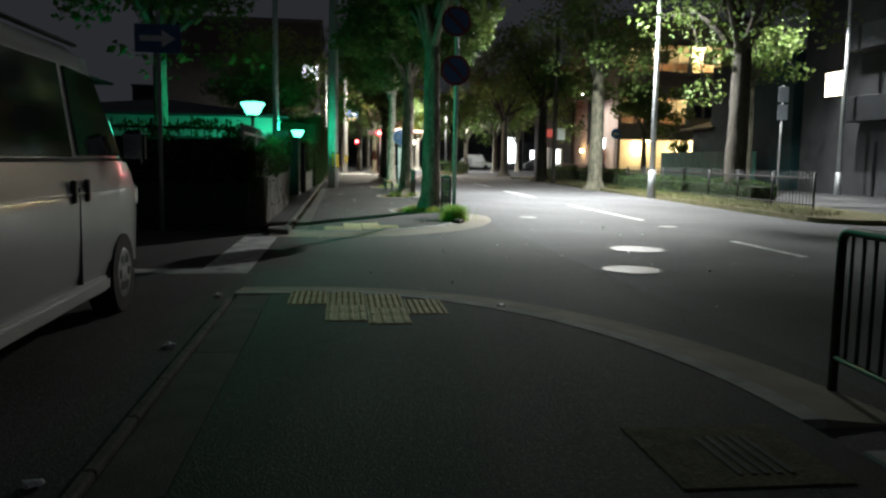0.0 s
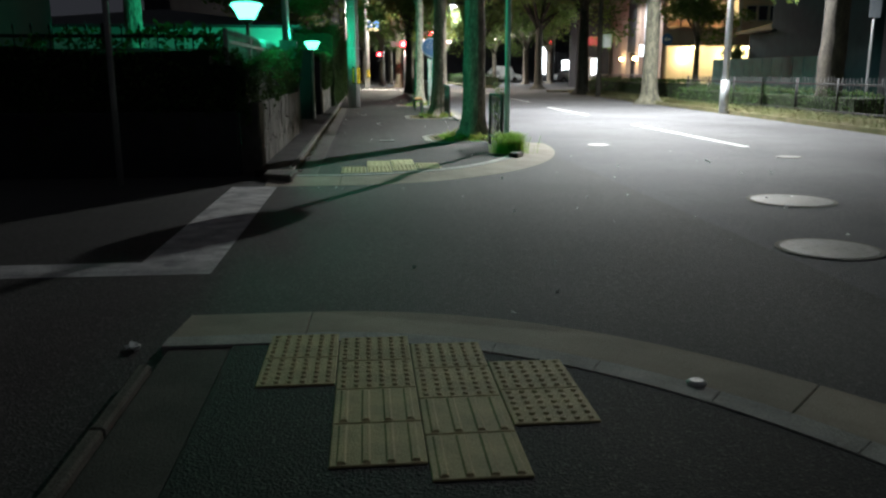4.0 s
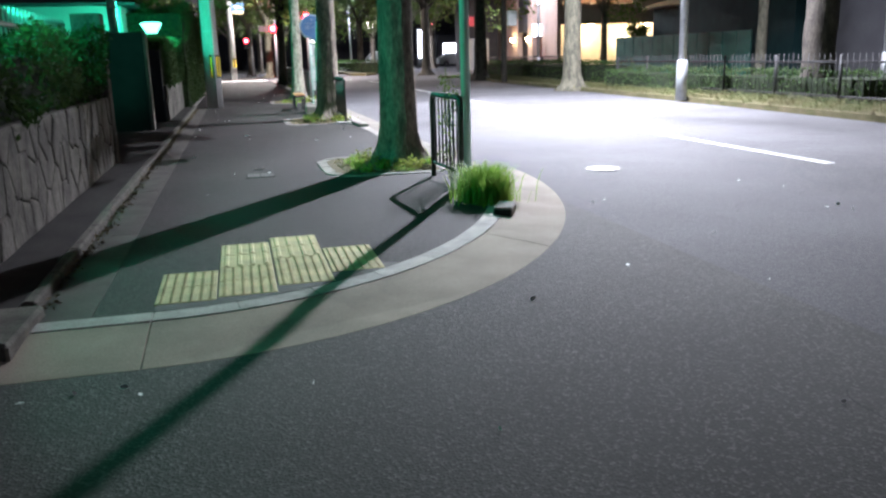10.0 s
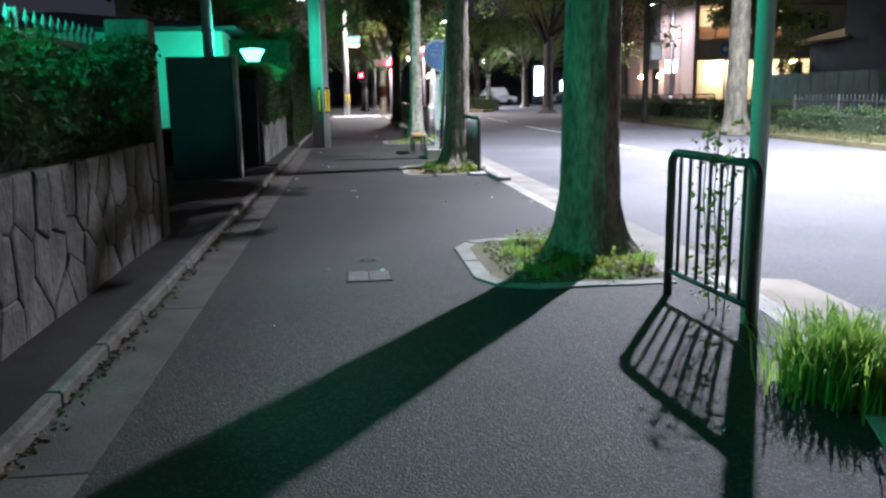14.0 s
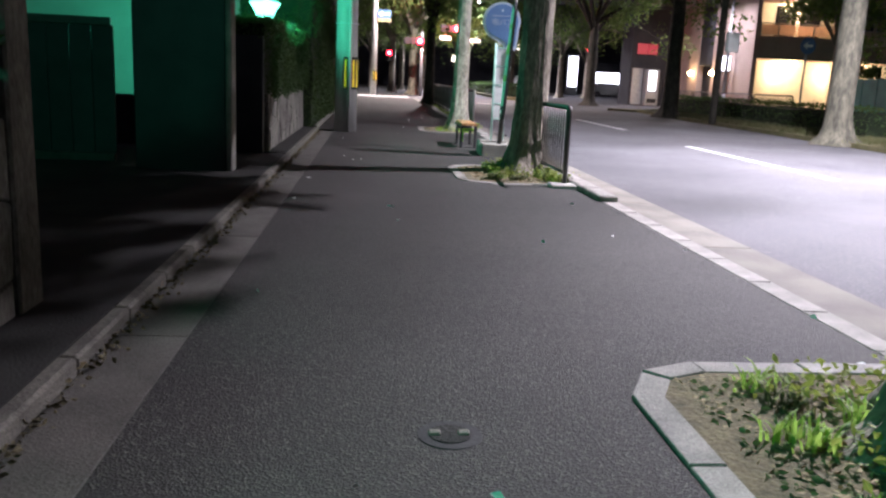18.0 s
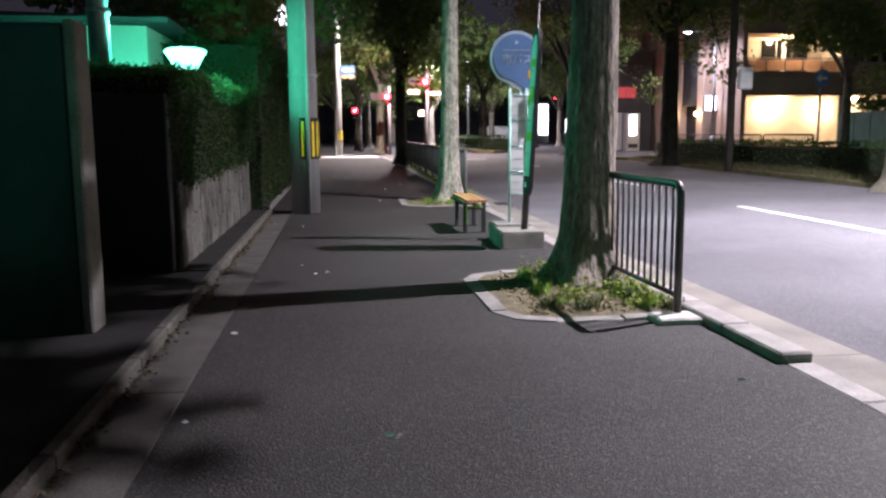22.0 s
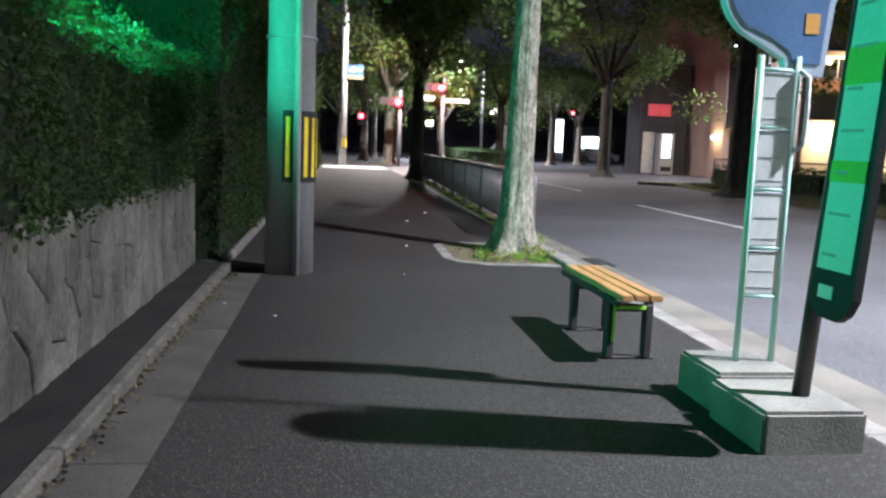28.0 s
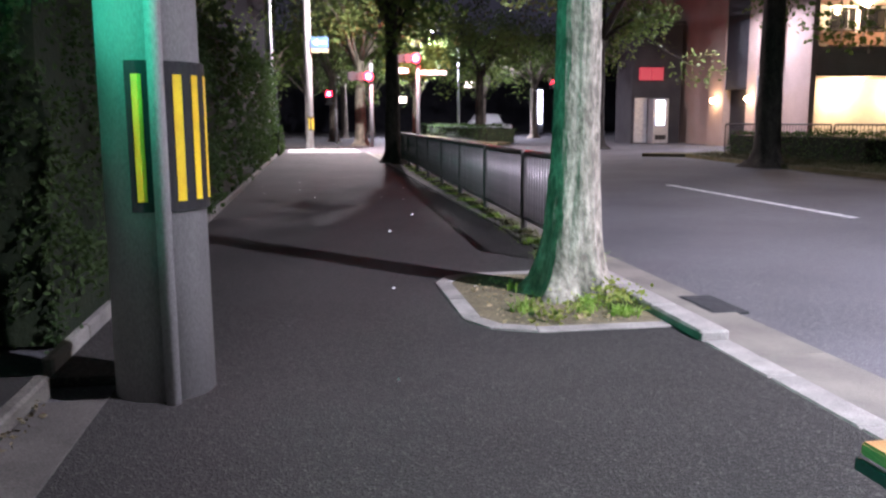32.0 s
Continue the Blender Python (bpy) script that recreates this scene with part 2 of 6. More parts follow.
SIGNINK = mat("pale_sign_lettering", (0.42, 0.47, 0.55), (0.36, 0.41, 0.48), 5, 0.45, 0, 60)
WHITE = mat("white_enamel", (0.78, 0.78, 0.76), (0.68, 0.68, 0.66), 5, 0.45, 0.1, 60)
ORANGE = mat("orange_sticker", (0.80, 0.42, 0.10), (0.72, 0.36, 0.08), 9, 0.5, 0, 60)
RED = mat("faded_red_enamel", (0.20, 0.05, 0.06), (0.15, 0.04, 0.05), 9, 0.4, 0, 60)
PAPER = mat("timetable_paper", (0.66, 0.68, 0.66), (0.58, 0.60, 0.58), 9, 0.6, 0, 60)
BOARDGREEN = mat("route_board_pale", (0.55, 0.72, 0.66), (0.48, 0.66, 0.60), 6, 0.35, 0, 60)
STRIPE = mat("route_board_lime", (0.33, 0.62, 0.10), (0.28, 0.55, 0.08), 6, 0.35, 0, 60)
INK = mat("grey_ink", (0.40, 0.42, 0.42), (0.34, 0.36, 0.36), 9, 0.6, 0, 60)
VANPAINT = mat("van_white_paint", (0.84, 0.84, 0.81), (0.80, 0.80, 0.77), 1.5, 0.16, 0, 60, spec=0.5)
DARKGLASS = mat("tinted_window", (0.012, 0.013, 0.015), (0.010, 0.011, 0.013), 2, 0.08, 0, 60, spec=0.6)
CHROME = mat("alloy", (0.55, 0.55, 0.56), (0.45, 0.45, 0.46), 9, 0.25, 0, 60, metal=0.9)
IRONLID = mat("manhole_iron", (0.20, 0.195, 0.185), (0.13, 0.127, 0.12), 14, 0.5, 0.6, 90, metal=0.3)
LIDGREY = mat("pavement_lid", (0.13, 0.12, 0.115), (0.085, 0.08, 0.078), 14, 0.8, 0.8, 120)
PLASTER = mat("pale_plaster", (0.55, 0.54, 0.50), (0.45, 0.44, 0.41), 1.5, 0.9, 0.3, 60)
TILEWALL = mat("pinkish_tile_wall", (0.36, 0.27, 0.23), (0.30, 0.225, 0.19), 1.0, 0.8, 0.3, 14)
BEIGE = mat("beige_building_wall", (0.50, 0.40, 0.30), (0.42, 0.34, 0.26), 0.8, 0.85, 0.3, 20)
DARKWALL = mat("dark_house_wall", (0.05, 0.05, 0.055), (0.035, 0.035, 0.04), 1, 0.9, 0.3, 20)
ROOFTILE = mat("grey_roof", (0.07, 0.07, 0.075), (0.05, 0.05, 0.055), 3, 0.8, 0.4, 20)
SHEET = mat("blue_green_cladding", (0.02, 0.06, 0.06), (0.012, 0.04, 0.045), 2, 0.7, 0.3, 20)
HOARDING = mat("teal_sheet_metal", (0.03, 0.19, 0.15), (0.02, 0.13, 0.11), 2, 0.5, 0.2, 40)
MEADOW = leafy(mat("verge_grass", (0.060, 0.085, 0.026), (0.115, 0.100, 0.045), 1.4, 0.8, 0, 30), 0.3)
PALEIRON = mat("grey_painted_iron", (0.30, 0.31, 0.31), (0.22, 0.23, 0.23), 9, 0.6, 0.1, 100)
BLACKIRON = mat("black_iron", (0.014, 0.014, 0.015), (0.009, 0.009, 0.010), 12, 0.6, 0.1, 120)
DARKBARK = mat("dark_bark", (0.060, 0.052, 0.042), (0.028, 0.025, 0.021), 8, 0.95, 1.6, 30, grain=0.8, stretch=(1, 1, 0.4))
LANTERN = glow("lantern_glass", (0.13, 1.0, 0.64), 2.4)
LAMPGLASS = glow("lamp_glass", (0.93, 0.92, 1.0), 60)
WARMGLASS = glow("warm_lamp_glass", (1.0, 0.66, 0.30), 18)
FROST = leafy(mat("frosted_balcony_panel", (0.62, 0.50, 0.44), (0.54, 0.43, 0.38), 3, 0.5, 0, 60), 0.75)
COLDSIGN = glow("cold_lit_sign", (0.85, 0.88, 1.0), 2.2)
REDGLOW = glow("red_signal", (1.0, 0.012, 0.03), 6)
# Paler red for the overexposed middle of a lit lens.
REDGLARE = glow("red_signal_glare", (1.0, 0.22, 0.22), 9)
REDSIGN = glow("red_lit_sign", (0.9, 0.08, 0.10), 0.2)
WINGLOW = glow("lit_window", (1.0, 0.86, 0.70), 3.0)
LEAFGLOW = leafy(mat("yellow_green_leaf", (0.20, 0.25, 0.05), (0.26, 0.28, 0.06), 2, 0.6, 0, 30))


# ---- building blocks ----
def box(bm, x0, x1, y0, y1, z0, z1):
    v = [bm.verts.new((x, y, z)) for z in (z0, z1) for x, y in ((x0, y0), (x1, y0), (x1, y1), (x0, y1))]
    for f in ((3, 2, 1, 0), (4, 5, 6, 7), (0, 1, 5, 4), (1, 2, 6, 5), (2, 3, 7, 6), (3, 0, 4, 7)):
        bm.faces.new([v[i] for i in f])
    return bm


def bevelled(bm, width, segments=1):
    bmesh.ops.bevel(bm, geom=list(bm.edges), offset=width, segments=segments, affect="EDGES", clamp_overlap=True)
    return bm


def rbox(x0, x1, y0, y1, z0, z1, r=0.008, s=1):
    return bevelled(box(bmesh.new(), x0, x1, y0, y1, z0, z1), r, s)


def tube(bm, pts, r, seg=10, cap=True):
    """A round bar along points; r one radius or one a point."""
    pts = [Vector(p) for p in pts]
    rs = r if isinstance(r, (list, tuple)) else [r] * len(pts)
    rings, up = [], None
    for i, p in enumerate(pts):
        d = (pts[min(i + 1, len(pts) - 1)] - pts[max(i - 1, 0)]).normalized()
        a = (Vector((0, 0, 1)) if abs(d.z) < 0.9 else Vector((1, 0, 0))) if up is None else up
        u = (a - d * a.dot(d)).normalized()
        w = d.cross(u)
        up = u
        rings.append([bm.verts.new(p + (u * math.cos(2 * math.pi * k / seg) + w * math.sin(2 * math.pi * k / seg)) * rs[i]) for k in range(seg)])
    for a, b in zip(rings, rings[1:]):
        for k in range(seg):
            f = bm.faces.new((a[k], a[(k + 1) % seg], b[(k + 1) % seg], b[k]))
            f.smooth = True
    if cap:
        bm.faces.new(rings[0][::-1])
        bm.faces.new(rings[-1])
    return bm


def prism(bm, poly, z0, z1):
    lo = [bm.verts.new((x, y, z0)) for x, y in poly]
    hi = [bm.verts.new((x, y, z1)) for x, y in poly]
    bm.faces.new(hi), bm.faces.new(lo[::-1])
    for i in range(len(poly)):
        j = (i + 1) % len(poly)
        bm.faces.new((lo[i], lo[j], hi[j], hi[i]))
    return bm


def plate(bm, outline, thick):
    """A flat plate in the x-z plane, facing -y, from its outline."""
    a = [bm.verts.new((x, 0, z)) for x, z in outline]
    b = [bm.verts.new((x, thick, z)) for x, z in outline]
    bm.faces.new(a), bm.faces.new(b[::-1])
    for i in range(len(a)):
        j = (i + 1) % len(a)
        bm.faces.new((a[j], a[i], b[i], b[j]))
    return bm


def disc(cx, cz, r, n=32):
    return [(cx + r * math.cos(2 * math.pi * k / n), cz + r * math.sin(2 * math.pi * k / n)) for k in range(n)]


def mesh_of(name, bm, material):
    bmesh.ops.recalc_face_normals(bm, faces=bm.faces)
    me = bpy.data.meshes.new(name)
    bm.to_mesh(me)
    bm.free()
    me.materials.append(material)
    return me


def part(name, bm, material, parent, label=""):
    ob = new(name, mesh_of(name, bm, material))
    ob.parent = parent
    return tagged(ob, label)


def piece(name, me, parent, m):
    """One of many alike pieces that share a mesh."""
    ob = new(name, me)
    ob.parent = parent
    ob.matrix_basis = m
    return ob


def thing(name, place, label, category, group="", turn=0):
    ob = new(name)
    ob.empty_display_size = 0.1
    ob.matrix_basis = pose(*place, 0, 0, turn)
    return tagged(ob, label, category, group)


def solo(name, bm, material, label="", category="", group="", kind="", place=(0, 0, 0), turn=0):
    ob = new(name, mesh_of(name, bm, material))
    ob.matrix_basis = pose(*place, 0, 0, turn)
    return tagged(ob, label, category, group, kind)


def leaves(name, centres, size, material, parent=None, flat=0.0, seed=1):
    """Many small pointed leaves, each a folded pair of triangles, round given centres, as one mesh."""
    rng = np.random.default_rng(seed)
    c = np.asarray(centres, float)
    n = len(c)
    d = rng.normal(size=(n, 3))
    d[:, 2] *= 1 - flat
    d /= np.linalg.norm(d, axis=1)[:, None]
    e = np.cross(d, rng.normal(size=(n, 3)))
    e /= np.linalg.norm(e, axis=1)[:, None]
    up = np.cross(d, e)
    s = size * rng.uniform(0.6, 1.3, n)[:, None]
    v = np.stack([c - d * s * 0.5, c + e * s * 0.33 + up * s * 0.1, c + d * s * 0.6, c - e * s * 0.33 + up * s * 0.1], 1).reshape(-1, 3)
    i = np.arange(n)[:, None] * 4
    faces = np.concatenate([i + [0, 1, 2], i + [0, 2, 3]]).tolist()
    me = bpy.data.meshes.new(name)
    me.from_pydata(v.tolist(), [], faces)
    me.materials.append(material)
    ob = new(name, me)
    ob.parent = parent
    return ob


def ellipse(cx, cy, a, b, t0, t1, n):
    return [(cx + a * math.cos(radians(t0 + (t1 - t0) * k / n)), cy + b * math.sin(radians(t0 + (t1 - t0) * k / n))) for k in range(n + 1)]


# ---- ground and pavements ----
g = bmesh.new()
g.faces.new([g.verts.new(p) for p in ((-600, -600, -0.0445), (600, -600, -0.0445), (600, 900, -0.0445), (-600, 900, -0.0445))])
ground = solo("ground", g, ASPHALT, "dark worn asphalt of the streets", "road", kind="structure")

g = bmesh.new()
g.faces.new([g.verts.new(p) for p in ((-30, -30, -0.0395), (3.1, -30, -0.0395), (3.22, 4, -0.0395), (3.22, 11.5, -0.0395), (-30, 11.5, -0.0395))])
side_street = solo("side_street", g, OLDROAD, "darker patched asphalt of a side street and its car park", "road", kind="structure")
inner_s = ellipse(0.2, -1.2, 2.3, 3.45, 90, 0, 14)
pave_s = solo("pavement_south", prism(bmesh.new(), [(-0.1, -14), (-0.1, 2.25)] + inner_s + [(2.5, -14)], -0.06, 0.0), DARKPATH,
              "dark grey asphalt pavement with a rounded corner", "pavement", kind="structure")
inner_n = ellipse(0.2, 12.4, 2.68, 4.2, -90, 0, 16)
pave_n = solo("pavement_north", prism(bmesh.new(), [(-0.08, 8.2)] + inner_n + [(2.68, 13.0), (2.68, 53.2), (-0.40, 53.2), (-0.40, 26.5), (-0.08, 26.5)], -0.06, 0.0), PATHWAY,
              "dark grey asphalt pavement with pale aggregate", "pavement", kind="structure")
solo("pavement_far", prism(bmesh.new(), [(-3, 59.5), (3.0, 59.5), (3.6, 62), (3.6, 130), (-3, 130)], -0.06, 0.0), PATHWAY,
     "asphalt pavement beyond the side street", "pavement", kind="structure")
# Part of this dark tone stands for shade from the tree crown.
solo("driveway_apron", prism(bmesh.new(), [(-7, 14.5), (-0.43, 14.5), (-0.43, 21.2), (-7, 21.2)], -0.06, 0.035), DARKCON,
     "stained concrete driveway in front of a gate, coloured darker for tree shade", "driveway", kind="structure")
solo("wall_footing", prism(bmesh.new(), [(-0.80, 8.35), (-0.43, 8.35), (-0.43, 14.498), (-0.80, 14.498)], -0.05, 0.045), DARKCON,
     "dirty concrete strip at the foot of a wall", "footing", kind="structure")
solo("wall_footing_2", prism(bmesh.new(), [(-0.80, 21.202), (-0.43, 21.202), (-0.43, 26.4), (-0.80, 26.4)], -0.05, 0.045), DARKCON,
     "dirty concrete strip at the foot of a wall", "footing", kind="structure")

# road markings
def strip(name, poly, label, z=-0.036):
    b = bmesh.new()
    b.faces.new([b.verts.new((x, y, z)) for x, y in poly])
    return solo(name, b, PAINT, label, "road marking", kind="structure")


for y0, y1, x in ((-4.5, 0.3, 6.15), (5.2, 7.2, 6.3), (11.4, 17.1, 6.5), (21.2, 26.4, 6.6), (31.5, 36.7, 7.0), (42.0, 47.2, 7.35)):
    strip("lane_line", [(x, y0), (x + 0.14, y0), (x + 0.17, y1), (x + 0.03, y1)], "worn white dashed centre line on asphalt")
strip("edge_marking", [(-0.95, 4.05), (-0.46, 4.05), (-0.46, 7.52), (-0.93, 7.52)], "wide worn white band painted across a side street")
strip("stop_marking", [(-4.4, 3.70), (-0.46, 3.70), (-0.46, 4.046), (-4.4, 4.046)], "faded white stop line across a side street")
strip("far_stop_marking", [(3.7, 50.2), (7.1, 50.2), (7.1, 50.6), (3.7, 50.6)], "white stop line before a crossing")
for k in range(7):
    strip("crossing_bar", [(0.0 + k * 0.0 - 0.2, 54.0 + k * 0.75), (2.6, 54.0 + k * 0.75), (2.6, 54.42 + k * 0.75), (-0.2, 54.42 + k * 0.75)], "white bar of a pedestrian crossing")


# cracks in the asphalt
def crack(x, y, angle, length, seed, z, parent, width=0.011):
    """A thin dark ribbon that wanders as a crack does."""
    rng = np.random.default_rng(seed)
    b, prev, a = bmesh.new(), None, radians(angle)
    for k in range(int(length / 0.06)):
        w = width * rng.uniform(0.25, 1.0)
        nx, ny = -math.sin(a) * w / 2, math.cos(a) * w / 2
        pair = (b.verts.new((x + nx, y + ny, z)), b.verts.new((x - nx, y - ny, z)))
        if prev:
            b.faces.new((prev[0], prev[1], pair[1], pair[0]))
        prev = pair
        a += rng.normal() * 0.28 + (radians(angle) - a) * 0.15
        x, y = x + math.cos(a) * 0.06, y + math.sin(a) * 0.06
    ob = new("crack", mesh_of("crack", b, BLACK))
    ob.parent = parent


for k, (x, y, a, l) in enumerate(((4.2, 9.5, 35, 2.2), (4.9, 10.2, -20, 1.6), (5.2, 8.2, 75, 3.0), (3.9, 11.8, 80, 2.6), (4.4, 14.0, 95, 4.0),
                                  (3.4, 5.0, 10, 2.4), (5.6, 6.4, 120, 2.5), (2.4, 5.4, 60, 1.5), (4.6, 19.5, 88, 5.0), (5.4, 24.0, 92, 6.0), (4.0, 25.0, 70, 2.0))):
    crack(x, y, a, l, 700 + k, -0.0375, ground)
for k, (x, y, a, l) in enumerate(((0.9, 15.2, 20, 1.0), (0.3, 20.6, 70, 1.3), (1.3, 17.4, 100, 1.1), (0.6, 24.6, 80, 1.4))):
    crack(x, y, a, l, 740 + k, 0.0025, pave_n, 0.006)
# manholes
def manhole(x, y, r):
    t = thing("manhole_cover", (x, y, -0.04), "round worn iron manhole cover set in asphalt", "manhole cover", "manhole covers in the road")
    b = bmesh.new()
    tube(b, [(0, 0, -0.03), (0, 0, 0.006)], r, 36)
    part("lid", b, IRONLID, t)
    b = bmesh.new()
    prev = None
    for rr, z in ((r * 1.015, 0.004), (r * 1.12, 0.004)):
        ring = [b.verts.new((rr * math.cos(k * math.pi / 18), rr * math.sin(k * math.pi / 18), z)) for k in range(36)]
        if prev:
            for k in range(36):
                b.faces.new((prev[k], prev[(k + 1) % 36], ring[(k + 1) % 36], ring[k]))
        prev = ring
    part("rim", b, GUTTER, t)


for x, y, r in ((4.45, 6.05, 0.36), (3.62, 4.0, 0.31), (4.32, 12.05, 0.17), (6.45, 9.85, 0.16)):
    manhole(x, y, r)


def service_lid(x, y, w, d, label):
    t = thing("utility_cover", (x, y, 0), label, "utility lid")
    part("frame", rbox(-w / 2, w / 2, -d / 2, d / 2, -0.02, 0.005, 0.003), DARKCON, t)
    part("lid", rbox(-w / 2 + 0.015, -0.004, -d / 2 + 0.015, d / 2 - 0.015, -0.01, 0.008, 0.003), LIDGREY, t)
    part("lid", rbox(0.004, w / 2 - 0.015, -d / 2 + 0.015, d / 2 - 0.015, -0.01, 0.008, 0.003), LIDGREY, t)


service_lid(0.84, 12.80, 0.29, 0.30, "square steel service lid in the pavement")
t = thing("round_lid", (0.85, 13.32, 0), "small dark round valve lid sunk in the pavement", "utility lid")
part("rim", tube(bmesh.new(), [(0, 0, -0.02), (0, 0, 0.003)], [0.105, 0.095], 24), BLACK, t)
part("lid", tube(bmesh.new(), [(0, 0, -0.01), (0, 0, 0.006)], 0.062, 24), DARKCON, t)
for x in (-0.045, 0.04):
    part("lug", rbox(x - 0.018, x + 0.018, -0.015, 0.02, 0.004, 0.012, 0.005), GUTTER, t, "pale worn lug")
t = thing("gutter_grate", (3.2, 27.5, -0.034), "dark iron drain grate in the gutter", "drain")
part("frame", rbox(-0.12, 0.12, -0.24, 0.24, -0.03, 0.006, 0.004), BLACK, t)
for k in range(9):
    part("bar", rbox(-0.10, 0.10, -0.215 + k * 0.05, -0.193 + k * 0.05, 0.0, 0.012, 0.003), BLACK, t)
t = thing("broken_grate", (2.0, -1.55, 0), "cracked concrete drain cover with rusty grating", "drain")
part("slab", rbox(-0.35, 0.3, -0.35, 0.3, -0.03, 0.007, 0.004), SOIL, t)
for k in range(5):
    part("bar", rbox(-0.10 + k * 0.05, -0.075 + k * 0.05, -0.25, 0.15, 0.006, 0.013, 0.003), GUTTER, t)


# ---- left side: walls, hedges, gate, houses ----
def wall(name, x0, x1, y0, y1, z1, material, label):
    return solo(name, rbox(x0, x1, y0, y1, -0.05, z1, 0.012), material, label, "wall", kind="structure")


def stone_cell(centres, k, y0, y1, z0, z1, tall):
    """The piece of a wall's face that lies nearest to one centre, as a polygon; tall stretches the pieces upwards."""
    poly = [(y0, z0), (y1, z0), (y1, z1), (y0, z1)]
    cy, cz = centres[k]
    for m, (qy, qz) in enumerate(centres):
        if m == k or abs(qy - cy) > 1.0:
            continue
        ny, nz = qy - cy, (qz - cz) / tall ** 2
        lim = ny * (qy + cy) / 2 + nz * (qz + cz) / 2
        out = []
        for (ay, az), (by, bz) in zip(poly, poly[1:] + poly[:1]):
            da, db = ny * ay + nz * az - lim, ny * by + nz * bz - lim
            if da <= 0:
                out.append((ay, az))
            if (da < 0 < db) or (db < 0 < da):
                f = da / (da - db)
                out.append((ay + (by - ay) * f, az + (bz - az) * f))
        poly = out
        if len(poly) < 3:
            return []
    return poly


def rubble_wall(name, y0, y1, top, label, seed, x=-0.75, deep=0.22):
    """A retaining wall faced with irregular upright stones, close-jointed."""
    w = solo(name, box(bmesh.new(), x - deep, x - 0.018, y0, y1, -0.05, top - 0.006), MORTAR, label, "wall", kind="structure")
    rng = np.random.default_rng(seed)
    centres = []
    columns = int((y1 - y0) / 0.205)
    for c in range(columns):
        rows = 3 if c % 3 else 2
        for q in range(rows):
            centres.append((y0 + (c + 0.5 + rng.uniform(-0.3, 0.3)) * (y1 - y0) / columns, (q + 0.5 + rng.uniform(-0.3, 0.3) + 0.25 * (c % 2 - 0.5)) * top / rows))
    for k in range(len(centres)):
        poly = stone_cell(centres, k, y0, y1, -0.05, top, 1.35)
        if not poly:
            continue
        my, mz = sum(p[0] for p in poly) / len(poly), sum(p[1] for p in poly) / len(poly)
        proud = rng.uniform(-0.005, 0.007)
        b = bmesh.new()
        rings = []
        for shrink, out in ((0.002, -0.03), (0.003, proud - 0.008), (0.012, proud), (0.045, proud + 0.004)):
            ring = []
            for y, z in poly:
                d = math.hypot(y - my, z - mz)
                f = max(0.25, 1 - shrink / max(d, 0.01))
                qy, qz = my + (y - my) * f, mz + (z - mz) * f
                ring.append(b.verts.new((x + out + 0.010 * noise.noise((qy * 9, qz * 9, seed)), qy, qz)))
            rings.append(ring)
        for p, q in zip(rings, rings[1:]):
            for m in range(len(p)):
                n = (m + 1) % len(p)
                b.faces.new((p[m], p[n], q[n], q[m]))
        b.faces.new(rings[-1])
        part("stone", b, WALLSTONE, w)
    return w


rubble_wall("wall_garden", 8.6, 14.278, 0.80, "retaining wall of rough grey upright stones, stained", 61)
rubble_wall("wall_hedge", 21.302, 26.45, 0.74, "low wall of rough grey stones below a clipped hedge", 62, x=-0.66)
wall("wall_side_street", -9.0, -0.985, 8.45, 8.65, 0.7, DARKTILE, "low dark wall along a side street")
wall("gate_pillar_south", -1.05, -0.73, 14.28, 14.50, 1.72, WALLSTONE, "grey concrete gate pillar")
wall("gate_wall", -1.66, -0.80, 19.20, 19.42, 1.68, DARKTILE, "dark tiled gate wall")
wall("gate_wall_edge", -0.798, -0.74, 19.19, 19.43, 1.70, CONCRETE, "pale concrete edge of a gate wall")
wall("hedge_wall_end", -1.75, -0.70, 21.16, 21.3, 1.42, DARKTILE, "dark end wall of a hedge bed")
wall("back_wall", -6.0, -1.6, 22.6, 22.75, 0.62, DARKTILE, "dark low wall beside a gate")
t = thing("sliding_gate", (-3.5, 19.55, 0.035), "closed dark metal driveway gate", "gate")
part("gate_frame", rbox(-1.6, 1.55, -0.03, 0.03, 0.02, 0.10, 0.005), BLACKMETAL, t)
part("gate_frame", rbox(-1.6, 1.55, -0.03, 0.03, 1.34, 1.42, 0.005), BLACKMETAL, t)
for k in range(15):
    part("slat", rbox(-1.58 + k * 0.21, -1.374 + k * 0.21, -0.015, 0.015, 0.1, 1.34, 0.004), DARKTILE, t)


